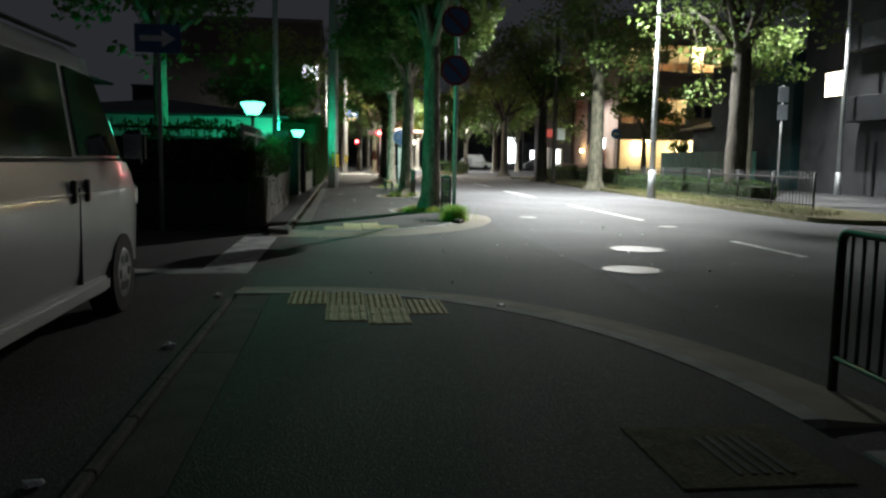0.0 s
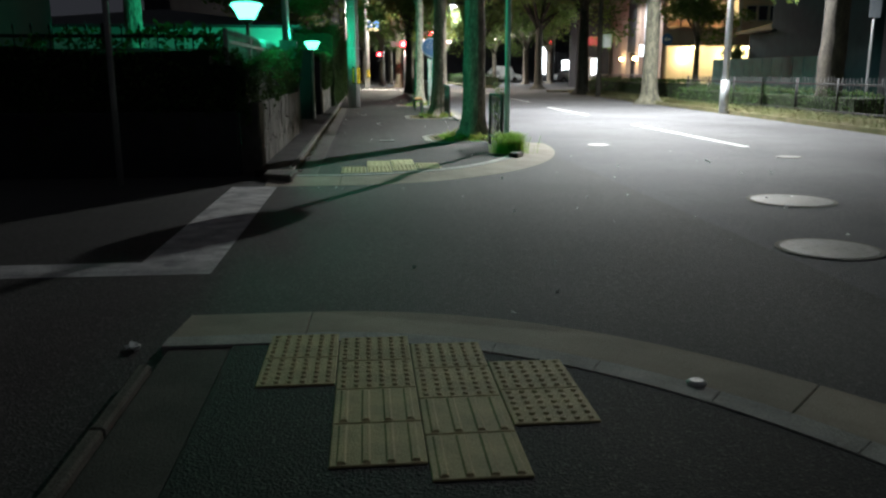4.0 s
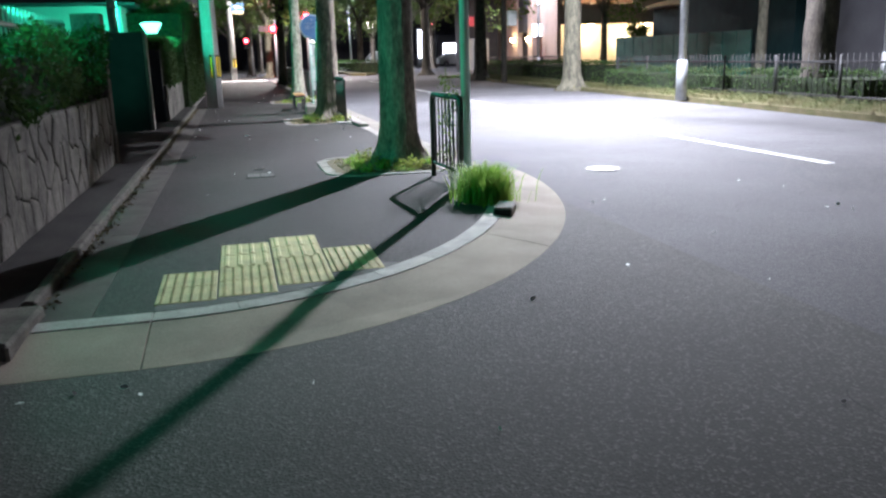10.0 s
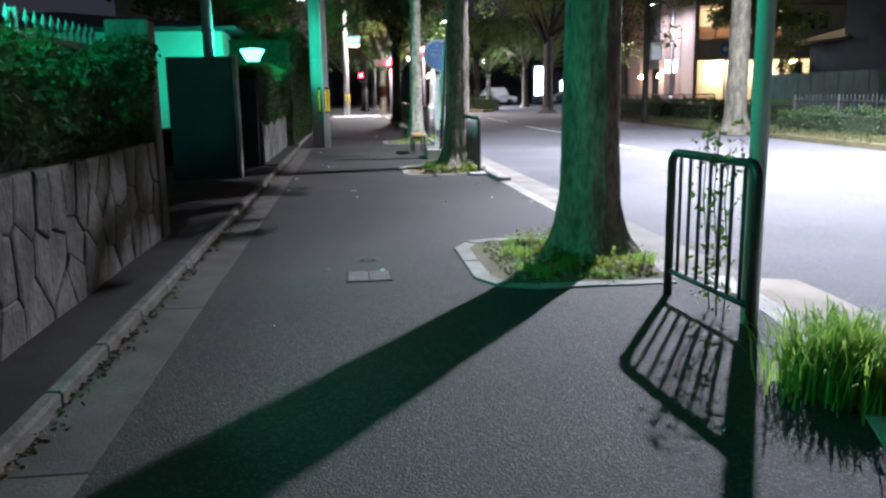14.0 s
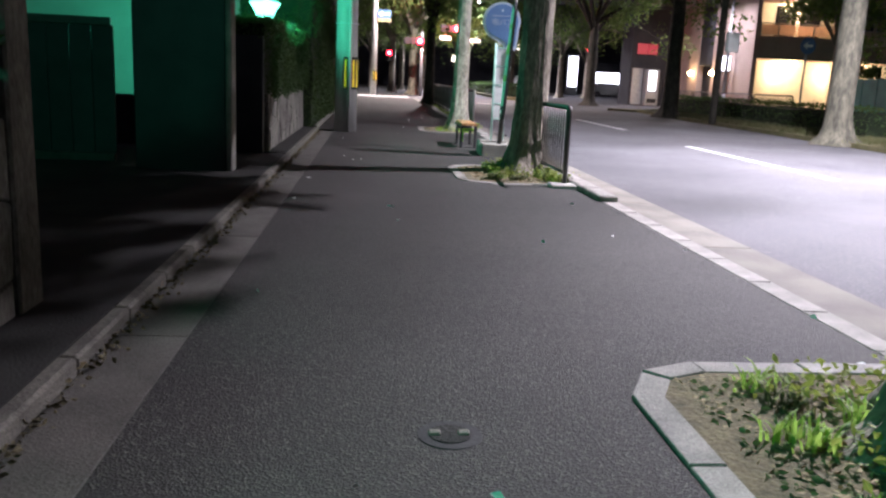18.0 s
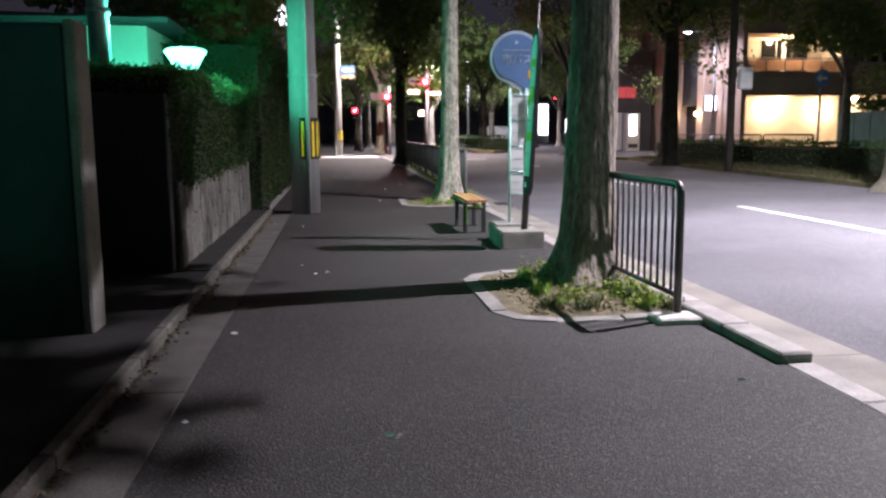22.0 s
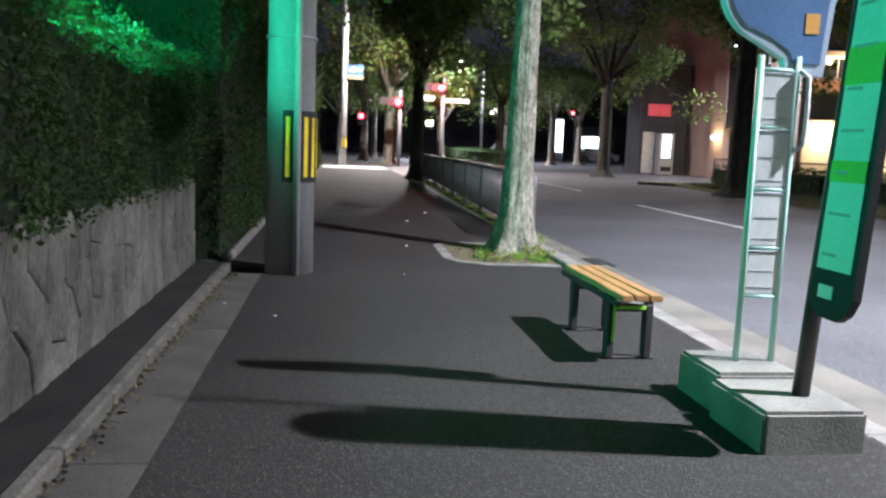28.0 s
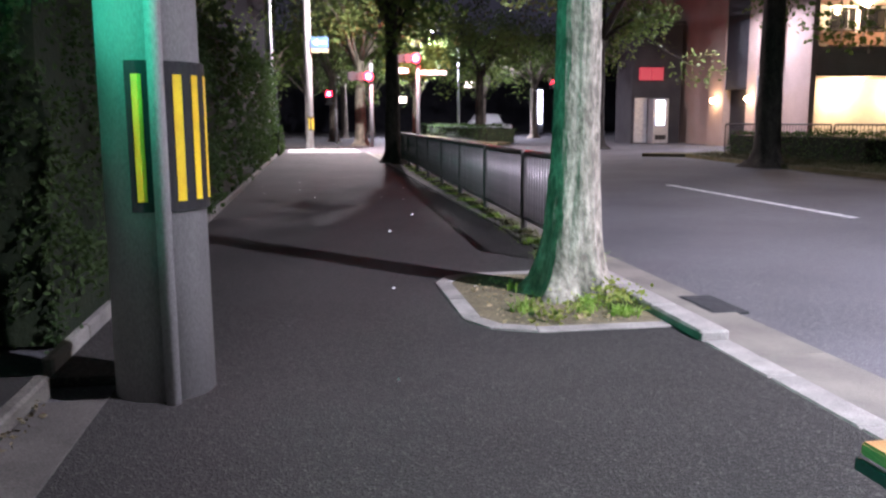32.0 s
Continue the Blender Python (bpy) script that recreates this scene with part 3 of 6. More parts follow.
def hedge(name, x0, x1, y0, y1, z0, z1, label, count, size=0.05, seed=1, rise=0.0, skin=0.12):
    """A clipped hedge: an uneven core, coloured dark for inner shade, with leaves over its faces."""
    t = thing(name, ((x0 + x1) / 2, (y0 + y1) / 2, 0), label, "hedge")
    ox, oy = (x0 + x1) / 2, (y0 + y1) / 2
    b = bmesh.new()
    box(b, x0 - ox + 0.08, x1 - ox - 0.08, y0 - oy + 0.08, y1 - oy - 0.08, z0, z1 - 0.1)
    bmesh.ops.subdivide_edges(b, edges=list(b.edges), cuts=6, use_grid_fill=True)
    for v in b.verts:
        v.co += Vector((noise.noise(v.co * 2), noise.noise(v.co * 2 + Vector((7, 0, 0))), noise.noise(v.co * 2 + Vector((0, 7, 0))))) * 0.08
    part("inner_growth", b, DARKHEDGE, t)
    rng = np.random.default_rng(seed)
    w, l, h = x1 - x0, y1 - y0, z1 - z0
    area = np.array([w * l, w * h, w * h, l * h, l * h])
    face = rng.choice(5, count, p=area / area.sum())
    u = rng.uniform(0, 1, (count, 2))
    c = np.zeros((count, 3))
    for k in range(count):
        a, d = u[k]
        c[k] = ((a * w, d * l, h), (a * w, 0, d * h), (a * w, l, d * h), (0, a * l, d * h), (w, a * l, d * h))[face[k]]
    c += (x0 - ox, y0 - oy, z0)
    for k in range(count):
        p = Vector(c[k])
        f = noise.noise((p + Vector((ox, oy, 0))) * 1.7) * skin + noise.noise((p + Vector((ox, oy, 0))) * 6) * skin * 0.6
        c[k] += (f, f, f + rise * noise.noise((p.x, p.y * 0.6, 0)))
    c += rng.normal(size=(count, 3)) * 0.025
    leaves("leaves", c, size, HEDGELEAF, t, seed=seed)
    return t


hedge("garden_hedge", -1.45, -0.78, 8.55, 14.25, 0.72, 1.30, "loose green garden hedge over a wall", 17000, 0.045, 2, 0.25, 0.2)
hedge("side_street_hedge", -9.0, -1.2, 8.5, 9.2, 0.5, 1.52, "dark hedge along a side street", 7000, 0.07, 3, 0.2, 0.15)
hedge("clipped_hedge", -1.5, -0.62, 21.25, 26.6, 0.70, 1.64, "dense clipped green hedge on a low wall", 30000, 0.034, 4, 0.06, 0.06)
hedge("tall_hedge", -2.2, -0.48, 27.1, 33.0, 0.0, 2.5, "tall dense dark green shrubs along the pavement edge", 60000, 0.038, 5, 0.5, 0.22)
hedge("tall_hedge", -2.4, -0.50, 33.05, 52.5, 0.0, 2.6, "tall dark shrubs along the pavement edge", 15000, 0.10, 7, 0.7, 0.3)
hedge("corner_shrub", -0.75, -0.25, 50.5, 52.0, 0.0, 0.9, "small bright green shrub at a corner", 900, 0.09, 6, 0.3, 0.1)


def iron_fence(x0, y0, x1, y1, z0, z1, label, gap=0.14, spear=True, iron=BLACKIRON):
    t = thing("iron_fence", (x0, y0, 0), label, "fence")
    length = math.hypot(x1 - x0, y1 - y0)
    t.matrix_basis = pose(x0, y0, 0, 0, 0, math.degrees(math.atan2(y1 - y0, x1 - x0)))
    for z in (z0 + 0.12, z1 - 0.16):
        part("rail", rbox(0, length, -0.02, 0.02, z - 0.02, z + 0.02, 0.004), iron, t)
    b = bmesh.new()
    tube(b, [(0, 0, z0), (0, 0, z1 - 0.08), (0, 0, z1 - 0.07), (0, 0, z1)] if spear else [(0, 0, z0), (0, 0, z1)], [0.009, 0.009, 0.02, 0.001] if spear else 0.008, 6)
    me = mesh_of("picket", b, iron)
    for k in range(int(length / gap) + 1):
        piece("picket", me, t, Matrix.Translation((k * gap, 0, 0)))
    b = bmesh.new()
    tube(b, [(0, 0, 0), (0, 0, z1 - 0.02)], 0.03, 8)
    me = mesh_of("post", b, iron)
    for k in range(int(length / 2) + 1):
        piece("post", me, t, Matrix.Translation((k * 2.0, 0.0, 0)))
    return t


iron_fence(-1.10, 8.7, -1.10, 14.2, 0.75, 1.66, "grey iron picket fence with spear tops behind a hedge", iron=PALEIRON)
iron_fence(-8.5, 8.85, -1.2, 8.85, 0.6, 1.72, "black iron picket fence with spear tops above a hedge", 0.2)


# garden lanterns with green light
def lantern(x, y, z):
    t = thing("garden_lantern", (x, y, 0), "garden lantern glowing bright green on a post", "lantern", "green garden lanterns")
    part("post", tube(bmesh.new(), [(0, 0, 0), (0, 0, z - 0.2)], 0.03, 10), BLACKMETAL, t)
    part("holder", tube(bmesh.new(), [(0, 0, z - 0.20), (0, 0, z - 0.13)], [0.04, 0.11], 16), BLACKMETAL, t)
    g = part("shade_glass", tube(bmesh.new(), [(0, 0, z - 0.125), (0, 0, z - 0.02), (0, 0, z + 0.08), (0, 0, z + 0.10)], [0.115, 0.17, 0.235, 0.20], 24), LANTERN, t, "glowing green glass bowl")
    g.visible_shadow = False
    part("cap", tube(bmesh.new(), [(0, 0, z + 0.105), (0, 0, z + 0.13), (0, 0, z + 0.15)], [0.21, 0.12, 0.02], 24), BLACKMETAL, t)


lantern(-1.24, 11.6, 2.05)
lantern(-1.07, 24.25, 1.95)


def plain_house(name, x0, x1, y0, y1, h, wallmat, label, over=0.5, rise=0.9, z0=-0.05):
    """Walls under a hipped roof with a thin dark eave."""
    t = thing(name, (x0, y0, 0), label, "house")
    w, d = x1 - x0, y1 - y0
    part("wall", box(bmesh.new(), 0, w, 0, d, z0, h), wallmat, t)
    b = bmesh.new()
    lo = [(-over, -over), (w + over, -over), (w + over, d + over), (-over, d + over)]
    v = [b.verts.new((x, y, h + 0.01)) for x, y in lo] + [b.verts.new((x, y, h + 0.07)) for x, y in lo]
    inset = min(w, d) / 2
    r = [b.verts.new(p) for p in (((inset, d / 2, h + rise), (w - inset, d / 2, h + rise)) if w > d else ((w / 2, inset, h + rise), (w / 2, d - inset, h + rise)))]
    b.faces.new(v[:4][::-1])
    for i in range(4):
        b.faces.new((v[i], v[(i + 1) % 4], v[4 + (i + 1) % 4], v[4 + i]))
    if w > d:
        b.faces.new((v[4], v[5], r[1], r[0])), b.faces.new((v[5], v[6], r[1])), b.faces.new((v[6], v[7], r[0], r[1])), b.faces.new((v[7], v[4], r[0]))
    else:
        b.faces.new((v[4], v[5], r[0])), b.faces.new((v[5], v[6], r[1], r[0])), b.faces.new((v[6], v[7], r[1])), b.faces.new((v[7], v[4], r[0], r[1]))
    part("roof", b, ROOFTILE, t)
    return t


plain_house("garden_house", -12.0, -1.9, 26.2, 36.0, 2.55, PLASTER, "single-storey pale plaster house lit green by a lantern", 0.35)
plain_house("dark_house", -18.0, -6.5, 11.5, 18.5, 3.0, DARKWALL, "dark low house with wide eaves", 0.7)
plain_house("corner_house", -16.0, -4.5, -8.0, 2.0, 5.0, DARKWALL, "dark house beside a parking lot", 0.5)

b = bmesh.new()
tube(b, [(0, 0, 0), (0, 0, 8.5)], [0.11, 0.08], 16)
t = thing("service_pole", (-1.75, 23.4, 0), "slim grey steel pole behind a hedge", "pole")
part("shaft", b, STEEL, t)
part("collar", tube(bmesh.new(), [(0, 0, 2.3), (0, 0, 2.36)], 0.12, 16), STEEL, t)


# ---- utility poles ----
def utility_pole(x, y, h, r, label, conduit):
    t = thing("utility_pole", (x, y, 0), label, "utility pole", "concrete utility poles")
    part("shaft", tube(bmesh.new(), [(0, 0, -0.05), (0, 0, h * 0.5), (0, 0, h)], [r, r * 0.88, r * 0.75], 28), POLECON, t)
    b = bmesh.new()
    arcs = [[[b.verts.new((q * math.cos(radians(a)), q * math.sin(radians(a)), z)) for a in range(-105, 85, 9)] for z in (0.76, 1.33)] for q in (r + 0.001, r + 0.009)]
    for k in range(len(arcs[0][0]) - 1):
        (i0, i1), (o0, o1) = arcs
        b.faces.new((o0[k], o0[k + 1], o1[k + 1], o1[k]))
        b.faces.new((i1[k], o1[k], o1[k + 1], i1[k + 1])), b.faces.new((i0[k + 1], o0[k + 1], o0[k], i0[k]))
    for k in (0, -1):
        b.faces.new((arcs[0][0][k], arcs[1][0][k], arcs[1][1][k], arcs[0][1][k]))
    guard = part("warning_sleeve", b, BLACK, t, "black plastic sleeve with yellow stripes")
    for a in (-93, -52, -29, -5, 19, 43, 67):
        b = bmesh.new()
        ring = []
        for z in (0.80, 1.28):
            ring.append([b.verts.new(((r + 0.012) * math.cos(radians(a + k)), (r + 0.012) * math.sin(radians(a + k)), z)) for k in (-5, -2.5, 0, 2.5, 5)])
        for k in range(4):
            b.faces.new((ring[0][k], ring[0][k + 1], ring[1][k + 1], ring[1][k]))
        part("stripe", b, YELLOW, guard, "reflective yellow stripe")
    if conduit:
        part("conduit", tube(bmesh.new(), [(0.062, -r - 0.018, -0.02), (0.062, -r - 0.018, 6.0)], 0.03, 14), POLECON, t, "grey cable conduit")
        for z in (1.9, 3.2):
            part("strap", tube(bmesh.new(), [(0, 0, z), (0, 0, z + 0.02)], r + 0.006, 28), STEEL, t)
    for z in (h - 1.2, h - 0.6):
        part("crossarm", rbox(-0.9, 0.9, -0.05, 0.05, z, z + 0.09, 0.01), STEEL, t)
    return t


utility_pole(0.13, 26.3, 9.0, 0.20, "concrete utility pole with black and yellow guard sleeve", True)
utility_pole(0.67, 58.9, 9.0, 0.18, "distant concrete utility pole with guard sleeve", False)


# ---- street trees ----
def tree(x, y, r, height, label, bark, spread, count, seed, low=3.2, lean=(0, 0), wide=(1, 1), leafmat=LEAF, leaf=0.17, group="street trees", butt=0.0, low_limbs=()):
    rng = np.random.default_rng(seed)
    t = thing("street_tree", (x, y, 0), label, "tree", group)
    b = bmesh.new()
    n, seg = (90, 84) if y < 30 and x < 3 else (24, 18)
    rings = []
    top = low + 1.3
    for i in range(n + 1):
        z = -0.03 + top * i / n
        f = r * (1 - 0.30 * i / n) * (1 + 0.75 * math.exp(-z / 0.16) + butt * math.exp(-z / 0.6))
        cx, cy = lean[0] * z, lean[1] * z
        ring = []
        for k in range(seg):
            a = 2 * math.pi * k / seg
            q = Vector((math.cos(a) * 2.0 + seed, math.sin(a) * 2.0, z * 0.8))
            g = f * (1 + 0.10 * noise.noise(q) + 0.05 * noise.noise(q * 3) + 0.06 * noise.noise((math.cos(a) * 7 + seed, math.sin(a) * 7, z * 1.3)) + 0.055 * noise.noise((math.cos(a) * 13, math.sin(a) * 13, z * 3)) + 0.03 * noise.noise((math.cos(a) * 22, math.sin(a) * 22, z * 9)) + 0.16 * math.exp(-z / 0.2) * math.sin(a * 5 + seed))
            ring.append(b.verts.new((cx + g * math.cos(a), cy + g * math.sin(a), z)))
        rings.append(ring)
    for p, q in zip(rings, rings[1:]):
        for k in range(seg):
            f = b.faces.new((p[k], p[(k + 1) % seg], q[(k + 1) % seg], q[k]))
            f.smooth = True
    part("trunk", b, bark, t)
    tips = []
    base = Vector((lean[0] * top, lean[1] * top, top - 0.25))
    for k in range(9):
        a = 2 * math.pi * k / 9 + rng.uniform(-0.3, 0.3)
        out, up = spread * rng.uniform(0.45, 0.9), rng.uniform(0.15, 0.95) * (height - top)
        b = bmesh.new()
        s = base - Vector((0, 0, rng.uniform(0, 1.0)))
        e = base + Vector((math.cos(a) * out * wide[0], math.sin(a) * out * wide[1], up))
        m = s.lerp(e, 0.5) + Vector((rng.uniform(-0.3, 0.3), rng.uniform(-0.3, 0.3), 0.35))
        tube(b, [s, m, e], [r * 0.42, r * 0.25, r * 0.07], 7)
        tips += [e, m, m.lerp(e, 0.5)]
        for _ in range(3):
            q = m.lerp(e, rng.uniform(0.2, 0.9))
            w = q + Vector(rng.normal(size=3)) * spread * 0.28
            tube(b, [q, w], [r * 0.12, r * 0.03], 5)
            tips.append(w)
        part("limb", b, bark, t)
    c = []
    per = count // len(tips)
    for dx, dy, z, rad in low_limbs:
        s, e = base - Vector((0, 0, 0.5)), Vector((dx, dy, z + 0.1))
        part("limb", tube(bmesh.new(), [s, s.lerp(e, 0.5) + Vector((0, 0, 0.35)), e], [r * 0.3, r * 0.18, r * 0.05], 7), bark, t)
        d = rng.normal(size=(520, 3))
        d /= np.linalg.norm(d, axis=1)[:, None]
        c.append(np.array((dx, dy, z)) + d * (rad * rng.uniform(0.1, 1, 520) ** 0.6)[:, None] * (1, 1, 0.75))
    for p in tips:
        rad = spread * rng.uniform(0.22, 0.36)
        d = rng.normal(size=(per, 3))
        d /= np.linalg.norm(d, axis=1)[:, None]
        c.append(np.array(p) + d * (rad * rng.uniform(0.25, 1, per) ** 0.6)[:, None] * (1, 1, 0.7))
    leaves("crown", np.concatenate(c), leaf, leafmat, t, 0.3, seed)
    return t


tree(2.39, 13.2, 0.205, 8.5, "large street tree with a rough straight trunk", BARK, 2.4, 15000, 11, 2.8, wide=(0.8, 1.4), leaf=0.17)
tree(2.43, 20.5, 0.19, 8.5, "leaning street tree with grooved bark in a planting pit", BARK, 2.6, 17000, 12, 3.0, (0.012, 0), wide=(0.64, 1.08), leaf=0.16, butt=0.2,
     low_limbs=((1.3, -0.8, 4.25, 0.7), (2.0, -0.4, 4.85, 0.6), (0.7, -1.2, 3.9, 0.55), (1.5, -1.8, 4.5, 0.7), (1.3, -2.8, 4.55, 0.65), (0.6, -2.2, 4.2, 0.6), (1.5, 0.5, 4.4, 0.65)))
tree(2.38, 27.8, 0.15, 7.5, "plane tree with pale flaking bark in a planting pit", PALEBARK, 3.0, 22000, 13, 3.0, (0.01, 0), wide=(0.8, 1.25), leaf=0.13, butt=0.32)
tree(2.95, 45.2, 0.22, 8.0, "dark street tree at the end of a railing", DARKBARK, 3.2, 13000, 14, 3.0)
tree(5.9, 63.5, 0.16, 5.5, "young tree with yellow-green leaves at the junction", MIDBARK, 1.6, 3000, 31, 2.0, leafmat=LEAFGLOW)
tree(3.1, 62.5, 0.3, 8.0, "street tree beyond a side street", MIDBARK, 3.2, 7000, 15, 3.0)
tree(2.0, 70.0, 0.25, 8.0, "street tree beyond a side street", BARK, 3.2, 3000, 16, 3.0)
tree(3.0, 80.0, 0.25, 8.0, "street tree beyond a side street", BARK, 3.5, 3000, 17, 3.0)
tree(11.0, 28.6, 0.30, 9.0, "plane tree with mottled bark on the median", MIDBARK, 3.2, 6000, 18, 4.0, group="median trees")
tree(11.9, 41.6, 0.32, 9.0, "thick dark forked tree on the median", DARKBARK, 3.4, 9000, 19, 3.6, group="median trees")
tree(12.3, 18.9, 0.34, 10.0, "thick dark tree on the median", DARKBARK, 3.4, 5000, 20, 4.2, group="median trees")
tree(17.6, 28.4, 0.17, 7.0, "slim pale-barked tree by a building", MIDBARK, 2.4, 3500, 21, 4.0, group="median trees")
tree(17.5, 40.2, 0.16, 6.0, "round dark tree before a lit building", BARK, 2.0, 5000, 22, 2.4, group="median trees")
tree(12.5, 55.5, 0.3, 9.0, "dark tree beyond the junction", DARKBARK, 3.8, 8000, 23, 3.4, group="median trees")
tree(10.5, 70.0, 0.28, 8.0, "dark tree on a far traffic island", DARKBARK, 3.4, 6000, 24, 3.0, group="median trees")
tree(16.0, 78.0, 0.28, 9.0, "dark tree far down the street", BARK, 3.6, 3000, 25, 3.0, group="median trees")
for k, (x, y) in enumerate(((8.5, 84.0), (14.5, 88.0), (19.5, 83.0), (-2.5, 78.0), (19.0, 66.5), (6.0, 96.0), (0.5, 92.0))):
    tree(x, y, 0.28, 8.0 + k % 3, "dark tree far down the street", BARK, 3.4, 2600, 50 + k, 2.6, group="far trees")
tree(-2.6, 29.5, 0.13, 5.5, "garden tree leaning over a hedge", BARK, 2.2, 5000, 26, 2.2, leafmat=LEAF, group="garden trees")
tree(-3.2, 12.8, 0.16, 6.5, "dark garden tree behind a fence", BARK, 2.4, 4000, 27, 2.6, group="garden trees")
tree(-3.2, 38.0, 0.2, 7.5, "dark garden tree over tall shrubs", BARK, 2.8, 4000, 28, 2.8, group="garden trees")
tree(-3.0, 48.0, 0.2, 8.0, "dark garden tree over tall shrubs", BARK, 2.8, 4000, 29, 2.8, group="garden trees")
tree(-1.6, 66.0, 0.2, 8.0, "dark tree beyond a side street", BARK, 3.0, 4000, 30, 2.6, group="garden trees")


# ---- planting pits, grass ----
def tuft(name, x, y, n, h, spread, label, material=GRASS, seed=1, z=0.0):
    """Grass: thin arching blades from one foot."""
    rng = np.random.default_rng(seed)
    v, f = [], []
    for _ in range(n):
        a, l = rng.uniform(0, 2 * math.pi), h * rng.uniform(0.5, 1.1)
        bx, by = rng.normal(size=2) * spread * 0.35
        out = spread * rng.uniform(0.1, 1.0)
        w = 0.006 if h < 0.3 else 0.0052
        px, py = -math.sin(a) * w, math.cos(a) * w
        i = len(v)
        for s in (0, 0.4, 0.75):
            ox, oy, oz = bx + math.cos(a) * out * s ** 2, by + math.sin(a) * out * s ** 2, l * (s - 0.25 * s ** 3)
            v += [(ox - px * (1 - s * 0.5), oy - py * (1 - s * 0.5), oz), (ox + px * (1 - s * 0.5), oy + py * (1 - s * 0.5), oz)]
        v.append((bx + math.cos(a) * out, by + math.sin(a) * out, l * 0.72))
        f += [(i, i + 1, i + 3, i + 2), (i + 2, i + 3, i + 5, i + 4), (i + 4, i + 5, i + 6)]
    me = bpy.data.meshes.new(name)
    me.from_pydata(v, [], f)
    me.materials.append(material)
    ob = new(name, me)
    ob.matrix_basis = pose(x, y, z)
    return tagged(ob, label, "grass", kind="stuff")


def pit(x0, x1, y0, y1, label, seed, weeds=1.0, litter=1300):
    """A planting pit: soil level with the pavement, framed by flat kerb stones on three sides, cut corners to the path."""
    t = thing("planting_pit", ((x0 + x1) / 2, (y0 + y1) / 2, 0), label, "planting pit", "planting pits of the street trees")
    ox, oy = (x0 + x1) / 2, (y0 + y1) / 2
    a, c, w, cut = x0 - ox, x1 - ox, 0.11, 0.24
    lo, hi = y0 - oy, y1 - oy
    inner = [(c, lo), (a + cut, lo), (a + cut * 0.35, lo + cut * 0.3), (a, lo + cut), (a, hi - cut), (a + cut * 0.35, hi - cut * 0.3), (a + cut, hi), (c, hi)]
    outer = [(c, lo - w), (a + cut - w * 0.1, lo - w), (a + cut * 0.35 - w * 0.75, lo + cut * 0.3 - w * 0.7), (a - w, lo + cut - w * 0.1), (a - w, hi - cut + w * 0.1), (a + cut * 0.35 - w * 0.75, hi - cut * 0.3 + w * 0.7), (a + cut - w * 0.1, hi + w), (c, hi + w)]
    part("soil", prism(bmesh.new(), inner[::-1], -0.03, 0.006), SOIL, t)
    for k in range(len(inner) - 1):
        (ax, ay), (bx, by), (cx, cy), (dx, dy) = inner[k], inner[k + 1], outer[k + 1], outer[k]
        n = max(1, round(math.hypot(bx - ax, by - ay) / 0.5))
        for m in range(n):
            f0, f1 = (m + 0.006) / n, (m + 0.994) / n
            quad = [(ax + (bx - ax) * f0, ay + (by - ay) * f0), (ax + (bx - ax) * f1, ay + (by - ay) * f1), (dx + (cx - dx) * f1, dy + (cy - dy) * f1), (dx + (cx - dx) * f0, dy + (cy - dy) * f0)]
            part("kerb_stone", bevelled(prism(bmesh.new(), quad, -0.05, 0.010 + 0.003 * ((k * 5 + m * 7 + seed) % 3 - 1)), 0.004), KERBDULL, t)
    rng = np.random.default_rng(seed)
    p = np.stack([rng.uniform(a + 0.08, c, litter), rng.uniform(lo + 0.06, hi - 0.06, litter), rng.uniform(0.008, 0.02, litter)], 1)
    tagged(leaves("leaf_litter", p, 0.027, LITTER, t, 0.9, seed), kind="stuff")
    for k in range(int(30 * weeds)):
        tuft("weed_tuft", rng.uniform(x0 + 0.25, x1), rng.uniform(y0 + 0.08, y1 - 0.08), 42, rng.uniform(0.05, 0.15), 0.10, "low weeds and grass in a planting pit", GRASS if k % 3 else MEADOW, seed * 40 + k)
    for k in range(int(9 * weeds)):
        q = rng.uniform((x0 + 0.3, y0 + 0.1), (x1, y1 - 0.1))
        o = leaves("weed_leaves", rng.normal(size=(130, 3)) * (0.09, 0.09, 0.035) + (0, 0, 0.06), 0.034, LEAFGLOW, None, 0.3, seed + k)
        o.matrix_basis = pose(q[0], q[1], 0)
        tagged(o, "broad-leaved weeds in a planting pit", "weeds", kind="stuff")


pit(1.60, 2.66, 12.38, 13.85, "square planting pit with pale kerb stones, soil and weeds", 1, 0.9)
pit(1.62, 2.66, 19.30, 20.88, "square planting pit with pale kerb stones, dry leaves and weeds", 2, 0.95)
pit(1.68, 2.66, 27.0, 28.5, "planting pit with pale kerb stones around a plane tree", 3, 0.35, 420)
for k in range(9):
    tuft("pit_grass", 2.50 + 0.05 * (k % 4), 27.2 + 0.13 * k, 120, 0.07, 0.12, "low bright grass beside a plane tree", MEADOW if k % 2 else GRASS, 300 + k)
tuft("grass_clump", 2.55, 10.50, 800, 0.41, 0.27, "dense bright green grass clump beside a sign post", GRASS, 77)
tuft("grass_clump", 2.60, 10.33, 220, 0.3, 0.15, "bright green grass clump at the kerb", GRASS, 78)
t = thing("kerb_block", (2.55, 9.97, 0), "pale concrete kerb block with a dark drain mouth", "kerb block", turn=-25)
part("block", rbox(-0.07, 0.07, -0.13, 0.16, -0.05, 0.058, 0.012, 2), KERBDULL, t)
part("drain_mouth", rbox(-0.062, 0.062, -0.136, -0.128, -0.03, 0.045, 0.004), BLACK, t, "dark drain mouth")
rng = np.random.default_rng(88)
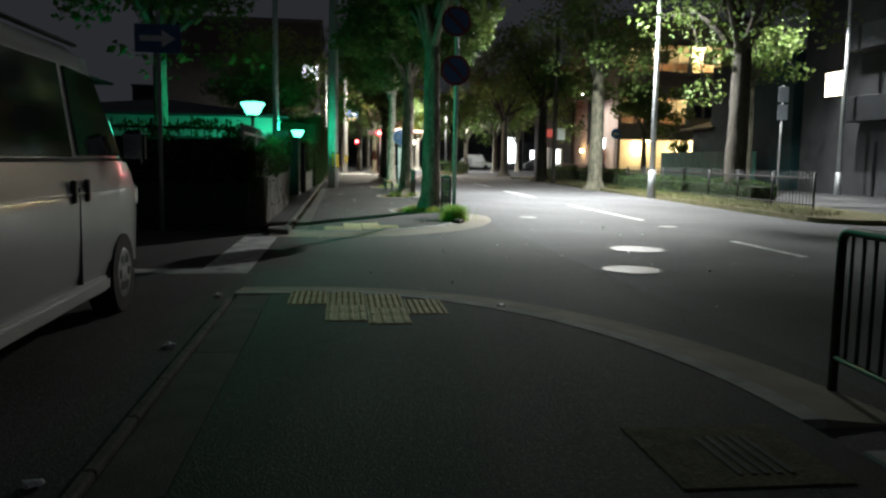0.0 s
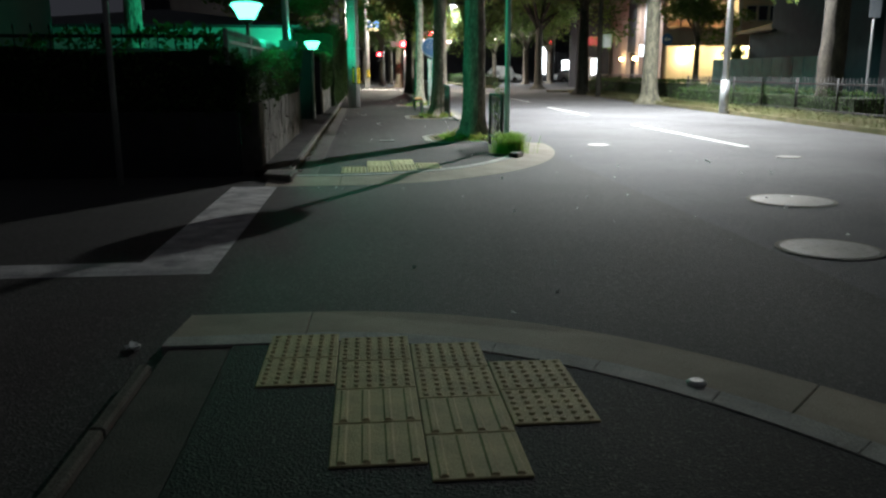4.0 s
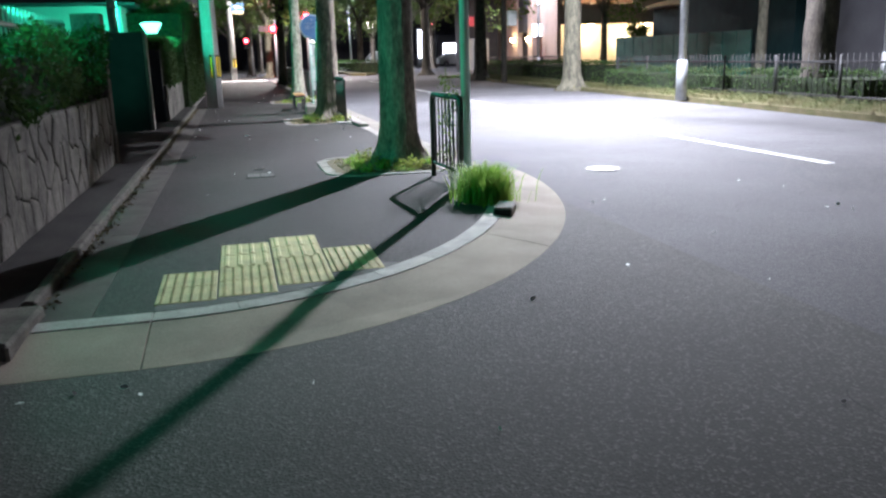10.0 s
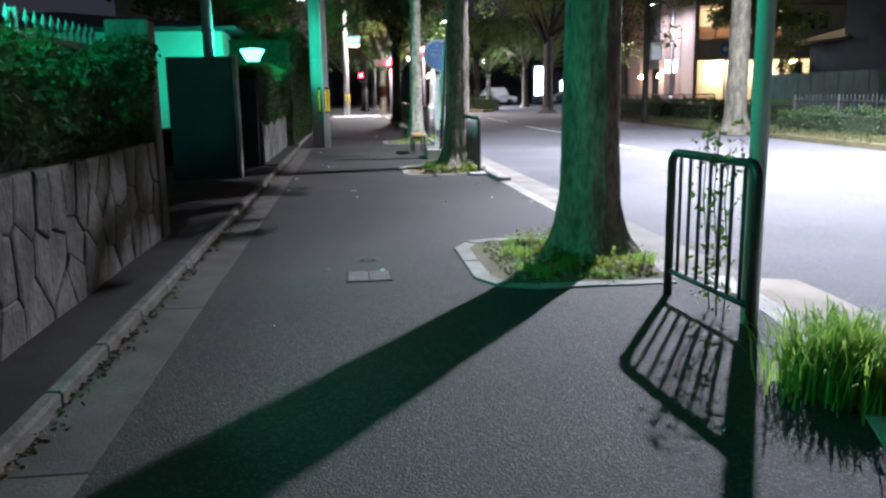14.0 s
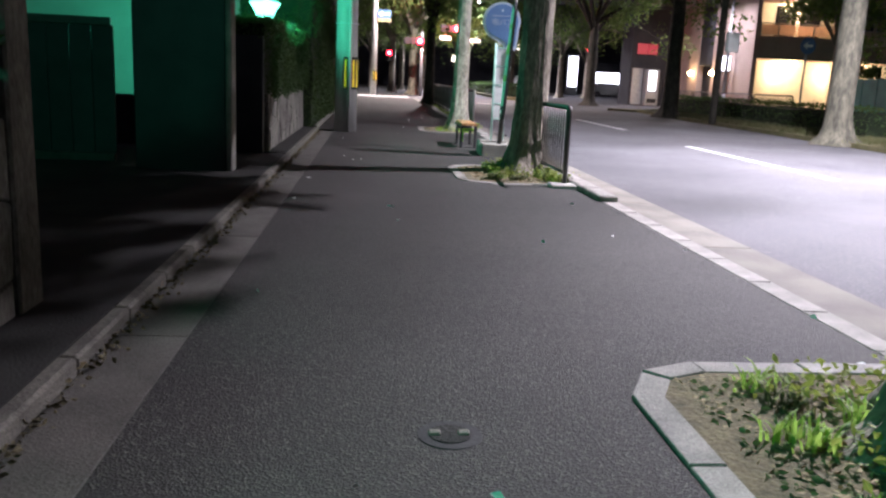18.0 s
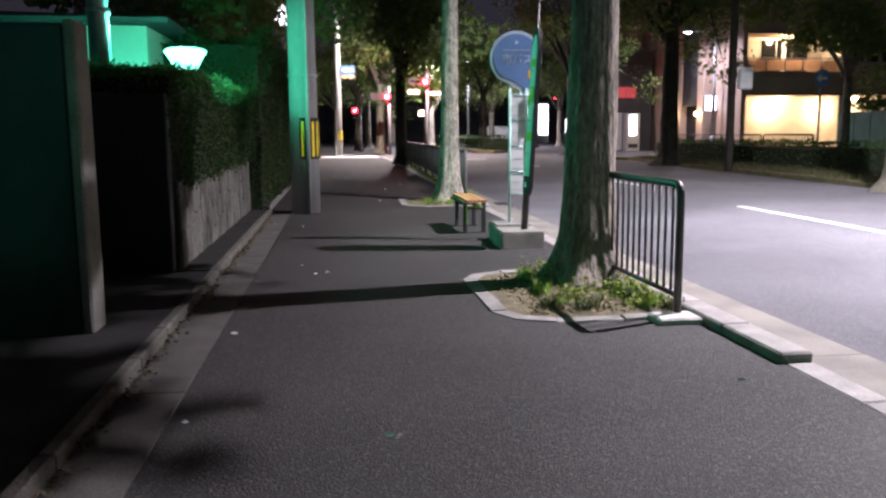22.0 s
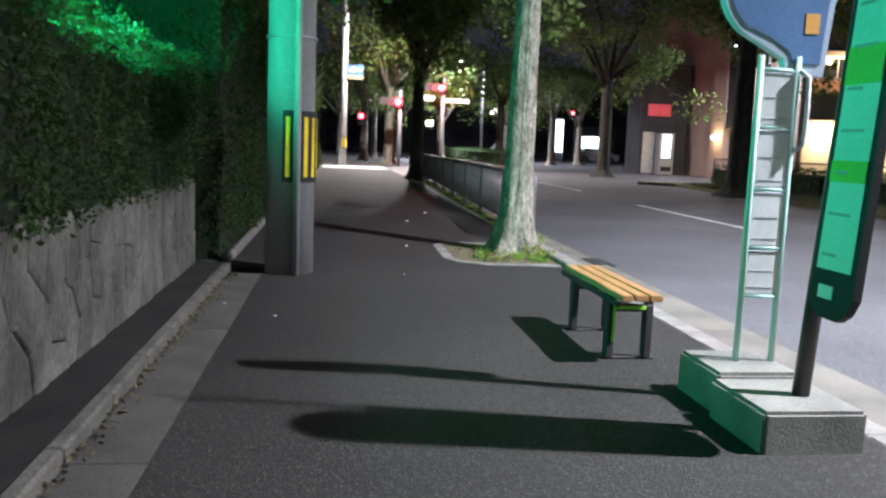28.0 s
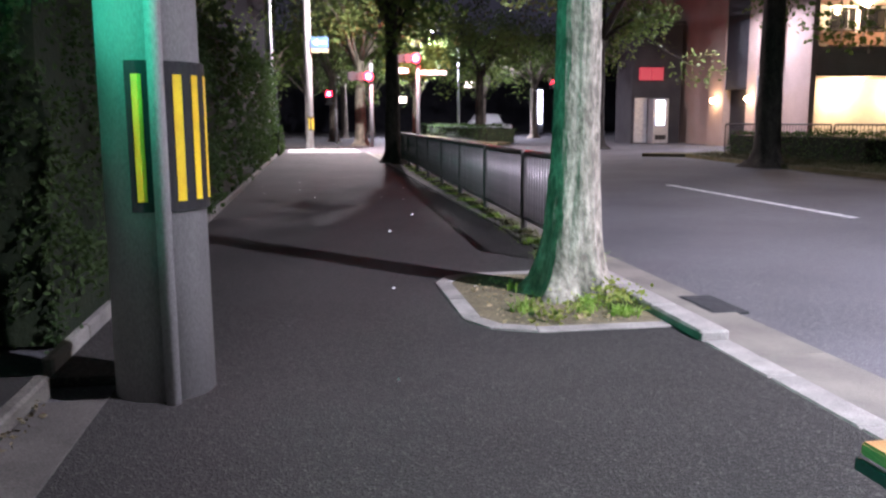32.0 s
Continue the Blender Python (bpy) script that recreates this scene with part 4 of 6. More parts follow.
for x, y in ((-0.54, 2.35), (-0.57, 0.53), (-0.59, -1.59)):
    b = bmesh.new()
    bmesh.ops.create_icosphere(b, subdivisions=2, radius=0.035)
    for v in b.verts:
        v.co *= 1 + 0.9 * noise.noise(v.co * 40 + Vector((x * 9, y * 9, 0)))
        v.co.z = max(v.co.z * 0.5, -0.012)
    solo("crumpled_litter", b, PAPER, "small crumpled scrap of pale litter on the asphalt", "litter", "scraps of litter", place=(x, y, -0.026))
tuft("kerb_grass", 2.75, 28.9, 200, 0.16, 0.3, "grass at the kerb", GRASS, 80)
for k in range(44):
    tuft("kerb_grass", 2.74 + 0.01 * k + 0.03 * (k % 3 - 1), 28.9 + k * 0.34, 130, 0.055 + 0.02 * (k % 2), 0.17, "low mossy grass below a railing", MEADOW if k % 3 else GRASS, 90 + k)
rng = np.random.default_rng(40)
c = np.stack([rng.uniform(-0.55, -0.36, 700), rng.uniform(9, 26, 700), np.full(700, 0.012)], 1)
o = leaves("fallen_leaves", c, 0.05, LITTER, None, 0.85, 40)
tagged(o, "dry leaves gathered along the gutter", "fallen leaves", kind="stuff")
c = np.stack([-0.352 + np.abs(rng.normal(size=1500)) * 0.035, rng.uniform(8.4, 26.2, 1500), rng.uniform(0.0, 0.012, 1500)], 1)
o = leaves("gutter_debris", c, 0.026, SOIL, None, 0.8, 43)
tagged(o, "dark crumbled leaves and dirt along the kerb", "debris", kind="stuff")
c = np.stack([rng.uniform(-0.3, 2.7, 46), rng.uniform(9, 40, 46), np.full(46, 0.006)], 1)
o = leaves("scattered_leaves", c, 0.036, PAPER, None, 0.96, 41)
tagged(o, "few pale leaves scattered on the pavement", "fallen leaves", kind="stuff")
c = np.stack([rng.uniform(-0.3, 5.5, 60), rng.uniform(1, 12, 60), np.full(60, -0.03)], 1)
o = leaves("road_leaves", c, 0.032, PAPER, None, 0.97, 42)
tagged(o, "few pale leaves scattered on the road", "fallen leaves", kind="stuff")


# ---- guard railings ----
def rail_panel(x, y, length, turn, label, height=0.8, gap=0.105, r=0.024, group="kerbside guard railings", steel=BLACKMETAL, bar=0.42):
    """One steel panel: a rounded hoop with upright bars."""
    t = thing("guard_railing", (x, y, 0), label, "railing", group, turn)
    k = 0.07
    hoop = [(0, 0, -0.04), (0, 0, height - k)] + [(k - k * math.cos(a), 0, height - k + k * math.sin(a)) for a in (0.4, 0.8, 1.2)] + [(k, 0, height)]
    hoop += [(length - k, 0, height)] + [(length - k + k * math.sin(a), 0, height - k + k * math.cos(a)) for a in (0.4, 0.8, 1.2)] + [(length, 0, height - k), (length, 0, -0.04)]
    b = bmesh.new()
    tube(b, hoop, r, 10)
    part("hoop", b, steel, t)
    part("bottom_rail", tube(bmesh.new(), [(0, 0, 0.14), (length, 0, 0.14)], r * 0.7, 8), steel, t)
    me = mesh_of("bar", tube(bmesh.new(), [(0, 0, 0.14), (0, 0, height)], r * bar, 8), steel)
    n = int(round(length / gap))
    for i in range(1, n):
        piece("bar", me, t, Matrix.Translation((length * i / n, 0, 0)))
    return t


rail_panel(2.56, 11.20, 0.84, 94, "short dark steel guard railing beside a tree")
rail_panel(2.57, 19.18, 1.22, 91, "dark steel guard railing behind a tree")
rail_panel(3.02, -0.62, 1.6, -96, "dark steel guard railing at the corner")
for k in range(8):
    rail_panel(2.80 + 0.045 * k, 28.75 + k * 2.03, 2.0, 88.5, "long dull grey steel guard railing along the kerb", gap=0.1, r=0.027, steel=RAILGREY, bar=0.5)


rng = np.random.default_rng(55)
t = thing("climbing_weed", (2.55, 11.45, 0), "thin climbing weed twined through a railing", "weed")
for k in range(3):
    part("stem", tube(bmesh.new(), [(0.02 * k, 0.12 * k, 0), (0.03, 0.12 * k + 0.04, 0.3), (-0.02, 0.12 * k, 0.6), (0.02, 0.12 * k + 0.05, 0.85 + 0.1 * k)], 0.004, 5), LEAF, t)
c = np.stack([rng.normal(size=260) * 0.035, rng.choice([0.0, 0.12, 0.24], 260) + rng.normal(size=260) * 0.035, rng.uniform(0.05, 1.0, 260)], 1)
leaves("leaves", c, 0.036, LEAF, t, 0.2, 56)
solo("kerb_stud", tube(bmesh.new(), [(0, 0, 0), (0, 0, 0.012)], [0.04, 0.025], 16), WHITE, "small pale reflective stud on the kerb", "kerb stud", place=(1.70, 1.62, 0.008))


# ---- signs on posts ----
t = thing("no_parking_sign", (2.67, 11.42, 0), "pale green sign post with two round traffic signs", "road sign")
part("post", tube(bmesh.new(), [(0, 0, -0.05), (0, 0, 4.15)], 0.042, 16), TEALPAINT, t)
part("cap", tube(bmesh.new(), [(0, 0, 4.15), (0, 0, 4.19)], [0.042, 0.01], 16), TEALPAINT, t)
for z in (2.85, 3.78):
    b = plate(bmesh.new(), disc(0, z, 0.29), 0.012)
    bmesh.ops.translate(b, vec=(-0.03, -0.065, 0), verts=b.verts)
    s = part("sign_plate", b, RED, t, "round sign, red rim")
    b = plate(bmesh.new(), disc(0, z, 0.235), 0.004)
    bmesh.ops.translate(b, vec=(-0.03, -0.070, 0), verts=b.verts)
    part("blue_field", b, SIGNBLUE, s, "blue sign face")
    b = plate(bmesh.new(), [(-0.2, z + 0.16), (-0.16, z + 0.2), (0.2, z - 0.16), (0.16, z - 0.2)], 0.003)
    bmesh.ops.translate(b, vec=(-0.03, -0.074, 0), verts=b.verts)
    part("slash", b, RED, s)
    part("clamp", rbox(-0.05, 0.05, -0.052, 0.05, z - 0.02, z + 0.02, 0.005), STEEL, t)

t = thing("one_way_sign", (-2.16, 7.85, -0.04), "slim grey post with a blue one-way arrow sign", "road sign")
part("post", tube(bmesh.new(), [(0, 0, 0), (0, 0, 3.2)], 0.034, 12), POLECON, t)
b = plate(bmesh.new(), [(-0.32, 2.62), (0.32, 2.62), (0.32, 3.02), (-0.32, 3.02)], 0.01)
bmesh.ops.translate(b, vec=(0, -0.05, 0), verts=b.verts)
s = part("sign_plate", b, SIGNBLUE, t, "blue rectangular plate")
b = plate(bmesh.new(), [(-0.25, 2.78), (0.06, 2.78), (0.06, 2.70), (0.25, 2.82), (0.06, 2.94), (0.06, 2.86), (-0.25, 2.86)], 0.004)
bmesh.ops.translate(b, vec=(0, -0.056, 0), verts=b.verts)
part("arrow", b, WHITE, s, "white arrow")

# sign on the far pole
t = thing("arrow_sign", (0.80, 58.7, 0), "blue one-way sign with white arrow fixed to a pole", "road sign")
b = plate(bmesh.new(), [(0, 4.25), (0.76, 4.25), (0.76, 4.7), (0, 4.7)], 0.02)
part("sign_plate", b, SIGNBLUE, t)
b = plate(bmesh.new(), [(0.08, 4.475), (0.30, 4.34), (0.30, 4.43), (0.68, 4.43), (0.68, 4.52), (0.30, 4.52), (0.30, 4.61)], 0.006)
bmesh.ops.translate(b, vec=(0, -0.008, 0), verts=b.verts)
part("arrow", b, WHITE, t)
b = plate(bmesh.new(), [(0, 4.04), (0.76, 4.04), (0.76, 4.22), (0, 4.22)], 0.02)
part("note_plate", b, LITTER, t)


# ---- bus stop ----
def letters(word, size, material, parent, m, name="lettering"):
    cu = bpy.data.curves.new(name, "FONT")
    cu.body, cu.size, cu.align_x, cu.align_y, cu.extrude = word, size, "CENTER", "CENTER", 0.001
    tmp = bpy.data.objects.new(name, cu)
    me = bpy.data.meshes.new_from_object(tmp)
    bpy.data.objects.remove(tmp)
    me.materials.append(material)
    ob = new(name, me)
    ob.parent = parent
    ob.matrix_basis = m
    return ob


t = thing("stepped_plinth", (2.32, 22.62, 0), "two stepped concrete blocks carrying a bus stop", "concrete base")
part("front_block", rbox(-0.20, 0.22, -0.42, 0.03, -0.02, 0.165, 0.015, 2), CONCRETE, t)
part("back_block", rbox(-0.165, 0.22, 0.034, 0.44, -0.02, 0.185, 0.015, 2), CONCRETE, t)

t = thing("bus_stop_sign", (2.42, 22.86, 0.185), "blue bus stop sign with round head over framed timetables", "bus stop")
for x in (-0.085, 0.085):
    part("frame_tube", tube(bmesh.new(), [(x, 0, 0.0), (x, 0, 1.36)], 0.014, 10), TEALPAINT, t)
for z in (0.30, 0.52, 0.78, 1.05, 1.30):
    part("crossbar", tube(bmesh.new(), [(-0.085, 0, z), (0.085, 0, z)], 0.009, 8), TEALPAINT, t)
for z0, z1 in ((0.31, 0.51), (0.53, 0.77), (0.79, 1.04), (1.06, 1.29)):
    p = part("timetable", rbox(-0.074, 0.074, -0.007, 0.007, z0, z1, 0.003), PAPER, t, "pale timetable behind plastic")
    for k in range(2):
        part("print_line", rbox(-0.06, 0.055, -0.0095, -0.0072, z0 + 0.03 + k * (z1 - z0 - 0.05) / 2, z0 + 0.033 + k * (z1 - z0 - 0.05) / 2, 0.0005), INK, p)
    part("holder", rbox(-0.072, 0.072, -0.010, -0.0075, z1 - 0.010, z1 - 0.003, 0.001), SIGNGREY, p)


def head(r, tail, inset):
    """Outline of the sign head: a disc that runs into a stem at its lower right."""
    cz = 1.665
    a0, pts = math.asin(min(1, (tail - inset) / r)), []
    for k in range(33):
        a = radians(-18 + k * (270 - 18 - 2) / 32)
        pts.append((-0.02 + r * math.cos(a), cz + r * math.sin(a)))
    pts += [(-0.02 - 0.02, cz - r - 0.02 + inset), (0.02 + inset, cz - r - 0.05), (0.035 + inset, cz - r - 0.12 + inset), (0.205 - inset, cz - r - 0.12 + inset)]
    return pts


hd = part("sign_head", plate(bmesh.new(), head(0.265, 0.1, 0.0), 0.05), STOPRIM, t, "pale metal rim of the sign head")
b = plate(bmesh.new(), head(0.235, 0.1, 0.022), 0.054)
bmesh.ops.translate(b, vec=(0, -0.004, 0), verts=b.verts)
part("sign_face", b, STOPBLUE, hd, "blue enamel face")
face = pose(-0.01, -0.0062, 1.645, 90, 0, 0)
letters("市バス", 0.105, SIGNINK, hd, face)
part("rule", rbox(-0.16, 0.12, -0.0062, -0.0042, 1.735, 1.744, 0.0005), SIGNINK, hd)
b = plate(bmesh.new(), disc(-0.02, 1.815, 0.018, 12), 0.003)
bmesh.ops.translate(b, vec=(0, -0.0065, 0), verts=b.verts)
part("emblem", b, STOPRIM, hd)
part("sticker", rbox(0.10, 0.165, -0.0066, -0.0042, 1.46, 1.545, 0.0005), ORANGE, hd, "orange sticker")

part("grab_loop", tube(bmesh.new(), [(0.085, -0.02, 1.30), (0.125, -0.03, 1.27), (0.13, -0.03, 1.10), (0.125, -0.03, 0.98), (0.085, -0.02, 0.95)], 0.011, 8), PAPER, t, "cream plastic loop")
t = thing("route_board", (2.39, 22.40, 0.163), "black-framed green route board on a leaning dark post", "bus stop board")
t.matrix_basis = pose(2.39, 22.42, 0.163, 0, 3.5, 0) @ pose(0, 0, 0, 0, 0, -90)
part("post", tube(bmesh.new(), [(0, 0, 0), (0, 0, 0.5), (0.0, 0, 1.7), (0, 0, 1.72), (0, 0, 2.35)], [0.034, 0.034, 0.03, 0.014, 0.012], 14), BLACKMETAL, t)
fr = plate(bmesh.new(), [(0.03, 0.43), (0.05, 0.38), (0.10, 0.345), (0.22, 0.345), (0.27, 0.38), (0.30, 0.44), (0.30, 1.72), (0.285, 1.80), (0.25, 1.86), (0.19, 1.90), (0.12, 1.89), (0.06, 1.84), (0.03, 1.77)], 0.034)
bmesh.ops.translate(fr, vec=(0, -0.05, 0), verts=fr.verts)
bd = part("board_frame", fr, BLACK, t, "black rounded frame")
b = plate(bmesh.new(), [(0.06, 0.53), (0.27, 0.53), (0.27, 1.70), (0.24, 1.80), (0.18, 1.84), (0.11, 1.82), (0.06, 1.72)], 0.003)
bmesh.ops.translate(b, vec=(0, -0.055, 0), verts=b.verts)
part("board_face", b, BOARDGREEN, bd, "pale green printed sheet")
for z0, z1 in ((0.86, 0.94), (1.22, 1.36), (1.55, 1.62)):
    b = plate(bmesh.new(), [(0.06, z0), (0.27, z0), (0.27, z1), (0.06, z1)], 0.002)
    bmesh.ops.translate(b, vec=(0, -0.059, 0), verts=b.verts)
    part("lime_band", b, STRIPE, bd)
for k in range(7):
    z = 0.58 + 0.155 * k
    part("print_line", rbox(0.085, 0.17 + 0.05 * (k % 2), -0.060, -0.0585, z, z + 0.012, 0.0005), INK, bd)
part("small_label", rbox(0.09, 0.18, -0.055, -0.0505, 0.42, 0.47, 0.001), PAPER, bd)

# bench
t = thing("bench", (2.09, 23.92, 0), "narrow backless bench with three orange-brown slats", "bench")
for k in range(3):
    part("slat", rbox(-0.115 + k * 0.078, -0.115 + k * 0.078 + 0.068, -0.53, 0.54, 0.345, 0.378, 0.006, 2), SLAT, t)
for y in (-0.34, 0.32):
    part("leg", rbox(-0.125, -0.085, y - 0.035, y + 0.035, 0.013, 0.30, 0.004), BENCHMETAL, t)
    part("leg", rbox(0.085, 0.125, y - 0.035, y + 0.035, 0.013, 0.30, 0.004), BENCHMETAL, t)
    part("crossbar", rbox(-0.084, 0.084, y - 0.03, y + 0.03, 0.262, 0.298, 0.004), BENCHMETAL, t)
    for x in (-0.105, 0.105):
        part("bracket", rbox(x - 0.02, x + 0.02, y - 0.03, y + 0.03, 0.301, 0.344, 0.004), BENCHMETAL, t)
    part("foot_plate", rbox(-0.15, 0.15, y - 0.02, y + 0.02, 0.0, 0.012, 0.002), BENCHMETAL, t)
part("reflector", rbox(-0.100, -0.087, -0.382, -0.3765, 0.10, 0.296, 0.001), LIMEPLATE, t, "lime reflective strip")
part("reflector", rbox(-0.083, 0.083, -0.377, -0.3715, 0.276, 0.296, 0.001), LIMEPLATE, t, "lime reflective strip")
part("side_rail", rbox(-0.135, -0.118, -0.52, 0.53, 0.315, 0.344, 0.003), BENCHMETAL, t)


# ---- parked van ----
t = thing("parked_van", (-1.98, 0.40, -0.04), "white high-roofed delivery van parked beside the pavement", "van")
b = bmesh.new()
LEVELS = ((0.24, 0.74), (0.30, 0.80), (0.42, 0.828), (0.62, 0.838), (0.86, 0.842), (0.93, 0.836), (0.985, 0.822), (1.10, 0.815), (1.40, 0.773), (1.70, 0.730), (1.80, 0.700), (1.86, 0.63), (1.89, 0.50))
STATIONS = ((-2.24, 1.10, 0.93), (-2.22, 1.75, 0.965), (-2.12, 1.86, 0.99), (-1.6, 1.89, 1.0), (-0.6, 1.90, 1.0), (0.4, 1.90, 1.0), (0.85, 1.88, 1.0), (1.05, 1.82, 1.0), (1.35, 1.46, 1.0), (1.62, 1.125, 0.995), (1.80, 1.03, 0.98), (1.94, 0.93, 0.95), (2.02, 0.78, 0.90), (2.05, 0.60, 0.86))
rings = []
for y, top, wide in STATIONS:
    side = [(w * wide, min(z, top - 0.03 * (1 - k / 12))) for k, (z, w) in enumerate(LEVELS)]
    rings.append([b.verts.new((x, y, z)) for x, z in side] + [b.verts.new((-x, y, z)) for x, z in reversed(side)])
for p, q in zip(rings, rings[1:]):
    for k in range(len(p)):
        f = b.faces.new((p[k], p[(k + 1) % len(p)], q[(k + 1) % len(p)], q[k]))
        f.smooth = True
b.faces.new(rings[0]), b.faces.new(rings[-1][::-1])
body = part("body", b, VANPAINT, t, "glossy white body")


def side_glass(pts, name="side_window", material=DARKGLASS):
    b = bmesh.new()
    for off in (0.0, 0.012):
        [b.verts.new((0.815 - (z - 1.10) * 0.141 + 0.003 + off, y, z)) for y, z in pts]
    b.verts.ensure_lookup_table()
    n = len(pts)
    b.faces.new([b.verts[i] for i in range(n)][::-1]), b.faces.new([b.verts[n + i] for i in range(n)])
    for i in range(n):
        j = (i + 1) % n
        b.faces.new((b.verts[i], b.verts[j], b.verts[n + j], b.verts[n + i]))
    return part(name, b, material, body)


side_glass([(-1.95, 1.14), (-1.06, 1.14), (-1.06, 1.68), (-1.9, 1.68)])
side_glass([(-0.92, 1.14), (0.34, 1.14), (0.34, 1.70), (-0.92, 1.70)])
side_glass([(0.46, 1.15), (1.42, 1.15), (1.30, 1.32), (1.02, 1.68), (0.46, 1.70)])
for y in (-0.98, 0.40):
    part("door_gap", box(bmesh.new(), 0.80, 0.8445, y - 0.004, y + 0.004, 0.34, 0.95), BLACK, body)
part("door_gap", box(bmesh.new(), 0.80, 0.8335, 1.40, 1.408, 0.66, 0.95), BLACK, body)
part("slide_rail", rbox(0.835, 0.85, -2.0, -0.99, 0.86, 0.89, 0.004), BLACK, body, "dark sliding-door rail")
for y in (0.24, 0.50):
    part("door_handle", rbox(0.832, 0.862, y, y + 0.05, 0.86, 1.0, 0.008), BLACK, body, "dark upright handle")
part("waist_crease", rbox(0.838, 0.848, -2.1, 1.5, 0.905, 0.92, 0.004), VANPAINT, body)
part("window_rubber", rbox(0.815, 0.828, -1.97, 1.44, 1.115, 1.135, 0.004), BLACK, body)
part("sill", rbox(0.76, 0.846, -0.98, 1.0, 0.22, 0.32, 0.02, 2), VANPAINT, body)
part("headlight", rbox(0.56, 0.815, 1.80, 1.965, 0.74, 0.94, 0.035, 3), CHROME, body, "clear headlight")
part("indicator", rbox(0.80, 0.826, 1.70, 1.80, 0.80, 0.90, 0.008), ORANGE, body, "amber indicator")
part("roof_rail", rbox(0.66, 0.70, -2.0, 0.9, 1.865, 1.885, 0.006), BLACK, body)
part("bumper", rbox(-0.76, 0.76, 1.90, 2.09, 0.26, 0.52, 0.05, 3), VANPAINT, body)
mi = part("mirror", rbox(0.86, 1.02, 1.30, 1.40, 1.10, 1.34, 0.03, 2), BLACK, t, "black door mirror")
part("mirror_glass", rbox(0.875, 1.005, 1.295, 1.302, 1.13, 1.31, 0.001), CHROME, mi)
b = bmesh.new()
q = [(-0.74, 1.612, 1.16), (0.74, 1.612, 1.16), (0.66, 1.09, 1.80), (-0.66, 1.09, 1.80)]
lo = [b.verts.new(p) for p in q]
hi = [b.verts.new((x, y + 0.012, z + 0.01)) for x, y, z in q]
b.faces.new(lo[::-1]), b.faces.new(hi)
for k in range(4):
    b.faces.new((lo[k], lo[(k + 1) % 4], hi[(k + 1) % 4], hi[k]))
part("windscreen", b, DARKGLASS, body)
for x in (-0.76, 0.76):
    for y in (-1.32, 1.36):
        w = part("wheel", tube(bmesh.new(), [(x - 0.085, y, 0.29), (x + 0.085, y, 0.29)], 0.29, 32), BLACK, t, "black tyre")
        s = 1 if x > 0 else -1
        part("rim", tube(bmesh.new(), [(x + s * 0.06, y, 0.29), (x + s * 0.089, y, 0.29)], [0.19, 0.18], 24), CHROME, w, "alloy rim")
        for k in range(6):
            a = k * math.pi / 3
            part("spoke_gap", tube(bmesh.new(), [(x + s * 0.09, y + 0.11 * math.cos(a), 0.29 + 0.11 * math.sin(a)), (x + s * 0.0915, y + 0.11 * math.cos(a), 0.29 + 0.11 * math.sin(a))], 0.035, 10), BLACK, w)
        b = bmesh.new()
        tube(b, [(x - 0.09 * s, y, 0.31), (x + 0.066 * s, y, 0.31)], 0.335, 28)
        part("wheel_arch", b, BLACK, body)


# ---- median, street lamps ----
edge = [(10.2, 11.5), (10.3, 14), (10.7, 20), (11.2, 30), (11.9, 40), (12.6, 47.5)]
back = [(x + 2.6, y) for x, y in edge][::-1]
nose0 = [(11.5 + 1.3 * math.cos(a), 11.5 - 1.0 * abs(math.sin(a))) for a in (-0.5, -1.0, -1.57, -2.1, -2.6)]
nose1 = [(13.9 - 1.3 + 1.3 * math.cos(a), 47.5 + 1.6 * math.sin(a)) for a in (2.6, 2.1, 1.57, 1.0, 0.5)]
median = solo("median_strip", prism(bmesh.new(), edge + nose1 + back + nose0, -0.05, 0.06), TURF, "grassy median strip with a low kerb", "median", kind="structure")
island = solo("traffic_island", prism(bmesh.new(), [(8.6, 62), (9.4, 60.5), (10.4, 62), (12.5, 95), (9.5, 95)], -0.05, 0.1), TURF, "grassy traffic island beyond a junction", "median", kind="structure")
for j in range(36):
    f = j / 35
    y = 12 + 34.5 * f
    x = np.interp(y, [p[1] for p in edge], [p[0] for p in edge])
    tuft("median_grass", x + 0.35, y, 130, 0.16, 0.7, "rough grass on the median", MEADOW if j % 3 else TURF, 300 + j, 0.06)
    tuft("median_grass", x + 0.9, y + 0.5, 130, 0.22, 0.7, "rough grass on the median", MEADOW, 400 + j, 0.06)
hedge("median_hedge", 11.8, 12.7, 17.0, 28.0, 0.05, 0.62, "low clipped hedge on the median", 5000, 0.06, 61, 0.1, 0.1)
hedge("median_hedge", 13.2, 14.4, 31.0, 46.0, 0.05, 0.75, "low dark hedge on the median", 6000, 0.07, 62, 0.1, 0.12)
hedge("island_hedge", 9.6, 11.2, 64.0, 90.0, 0.05, 0.9, "dark low hedge on a traffic island", 3000, 0.1, 63, 0.1, 0.12)
iron_fence(11.55, 13.5, 12.0, 27.5, 0.08, 1.0, "dark picket fence along the median", 0.16, False)
for k in range(4):
    rail_panel(13.9 + 0.14 * k, 36.2 + 3.1 * k, 3.0, 87, "dark steel railing along the median hedge", 1.0, 0.16)


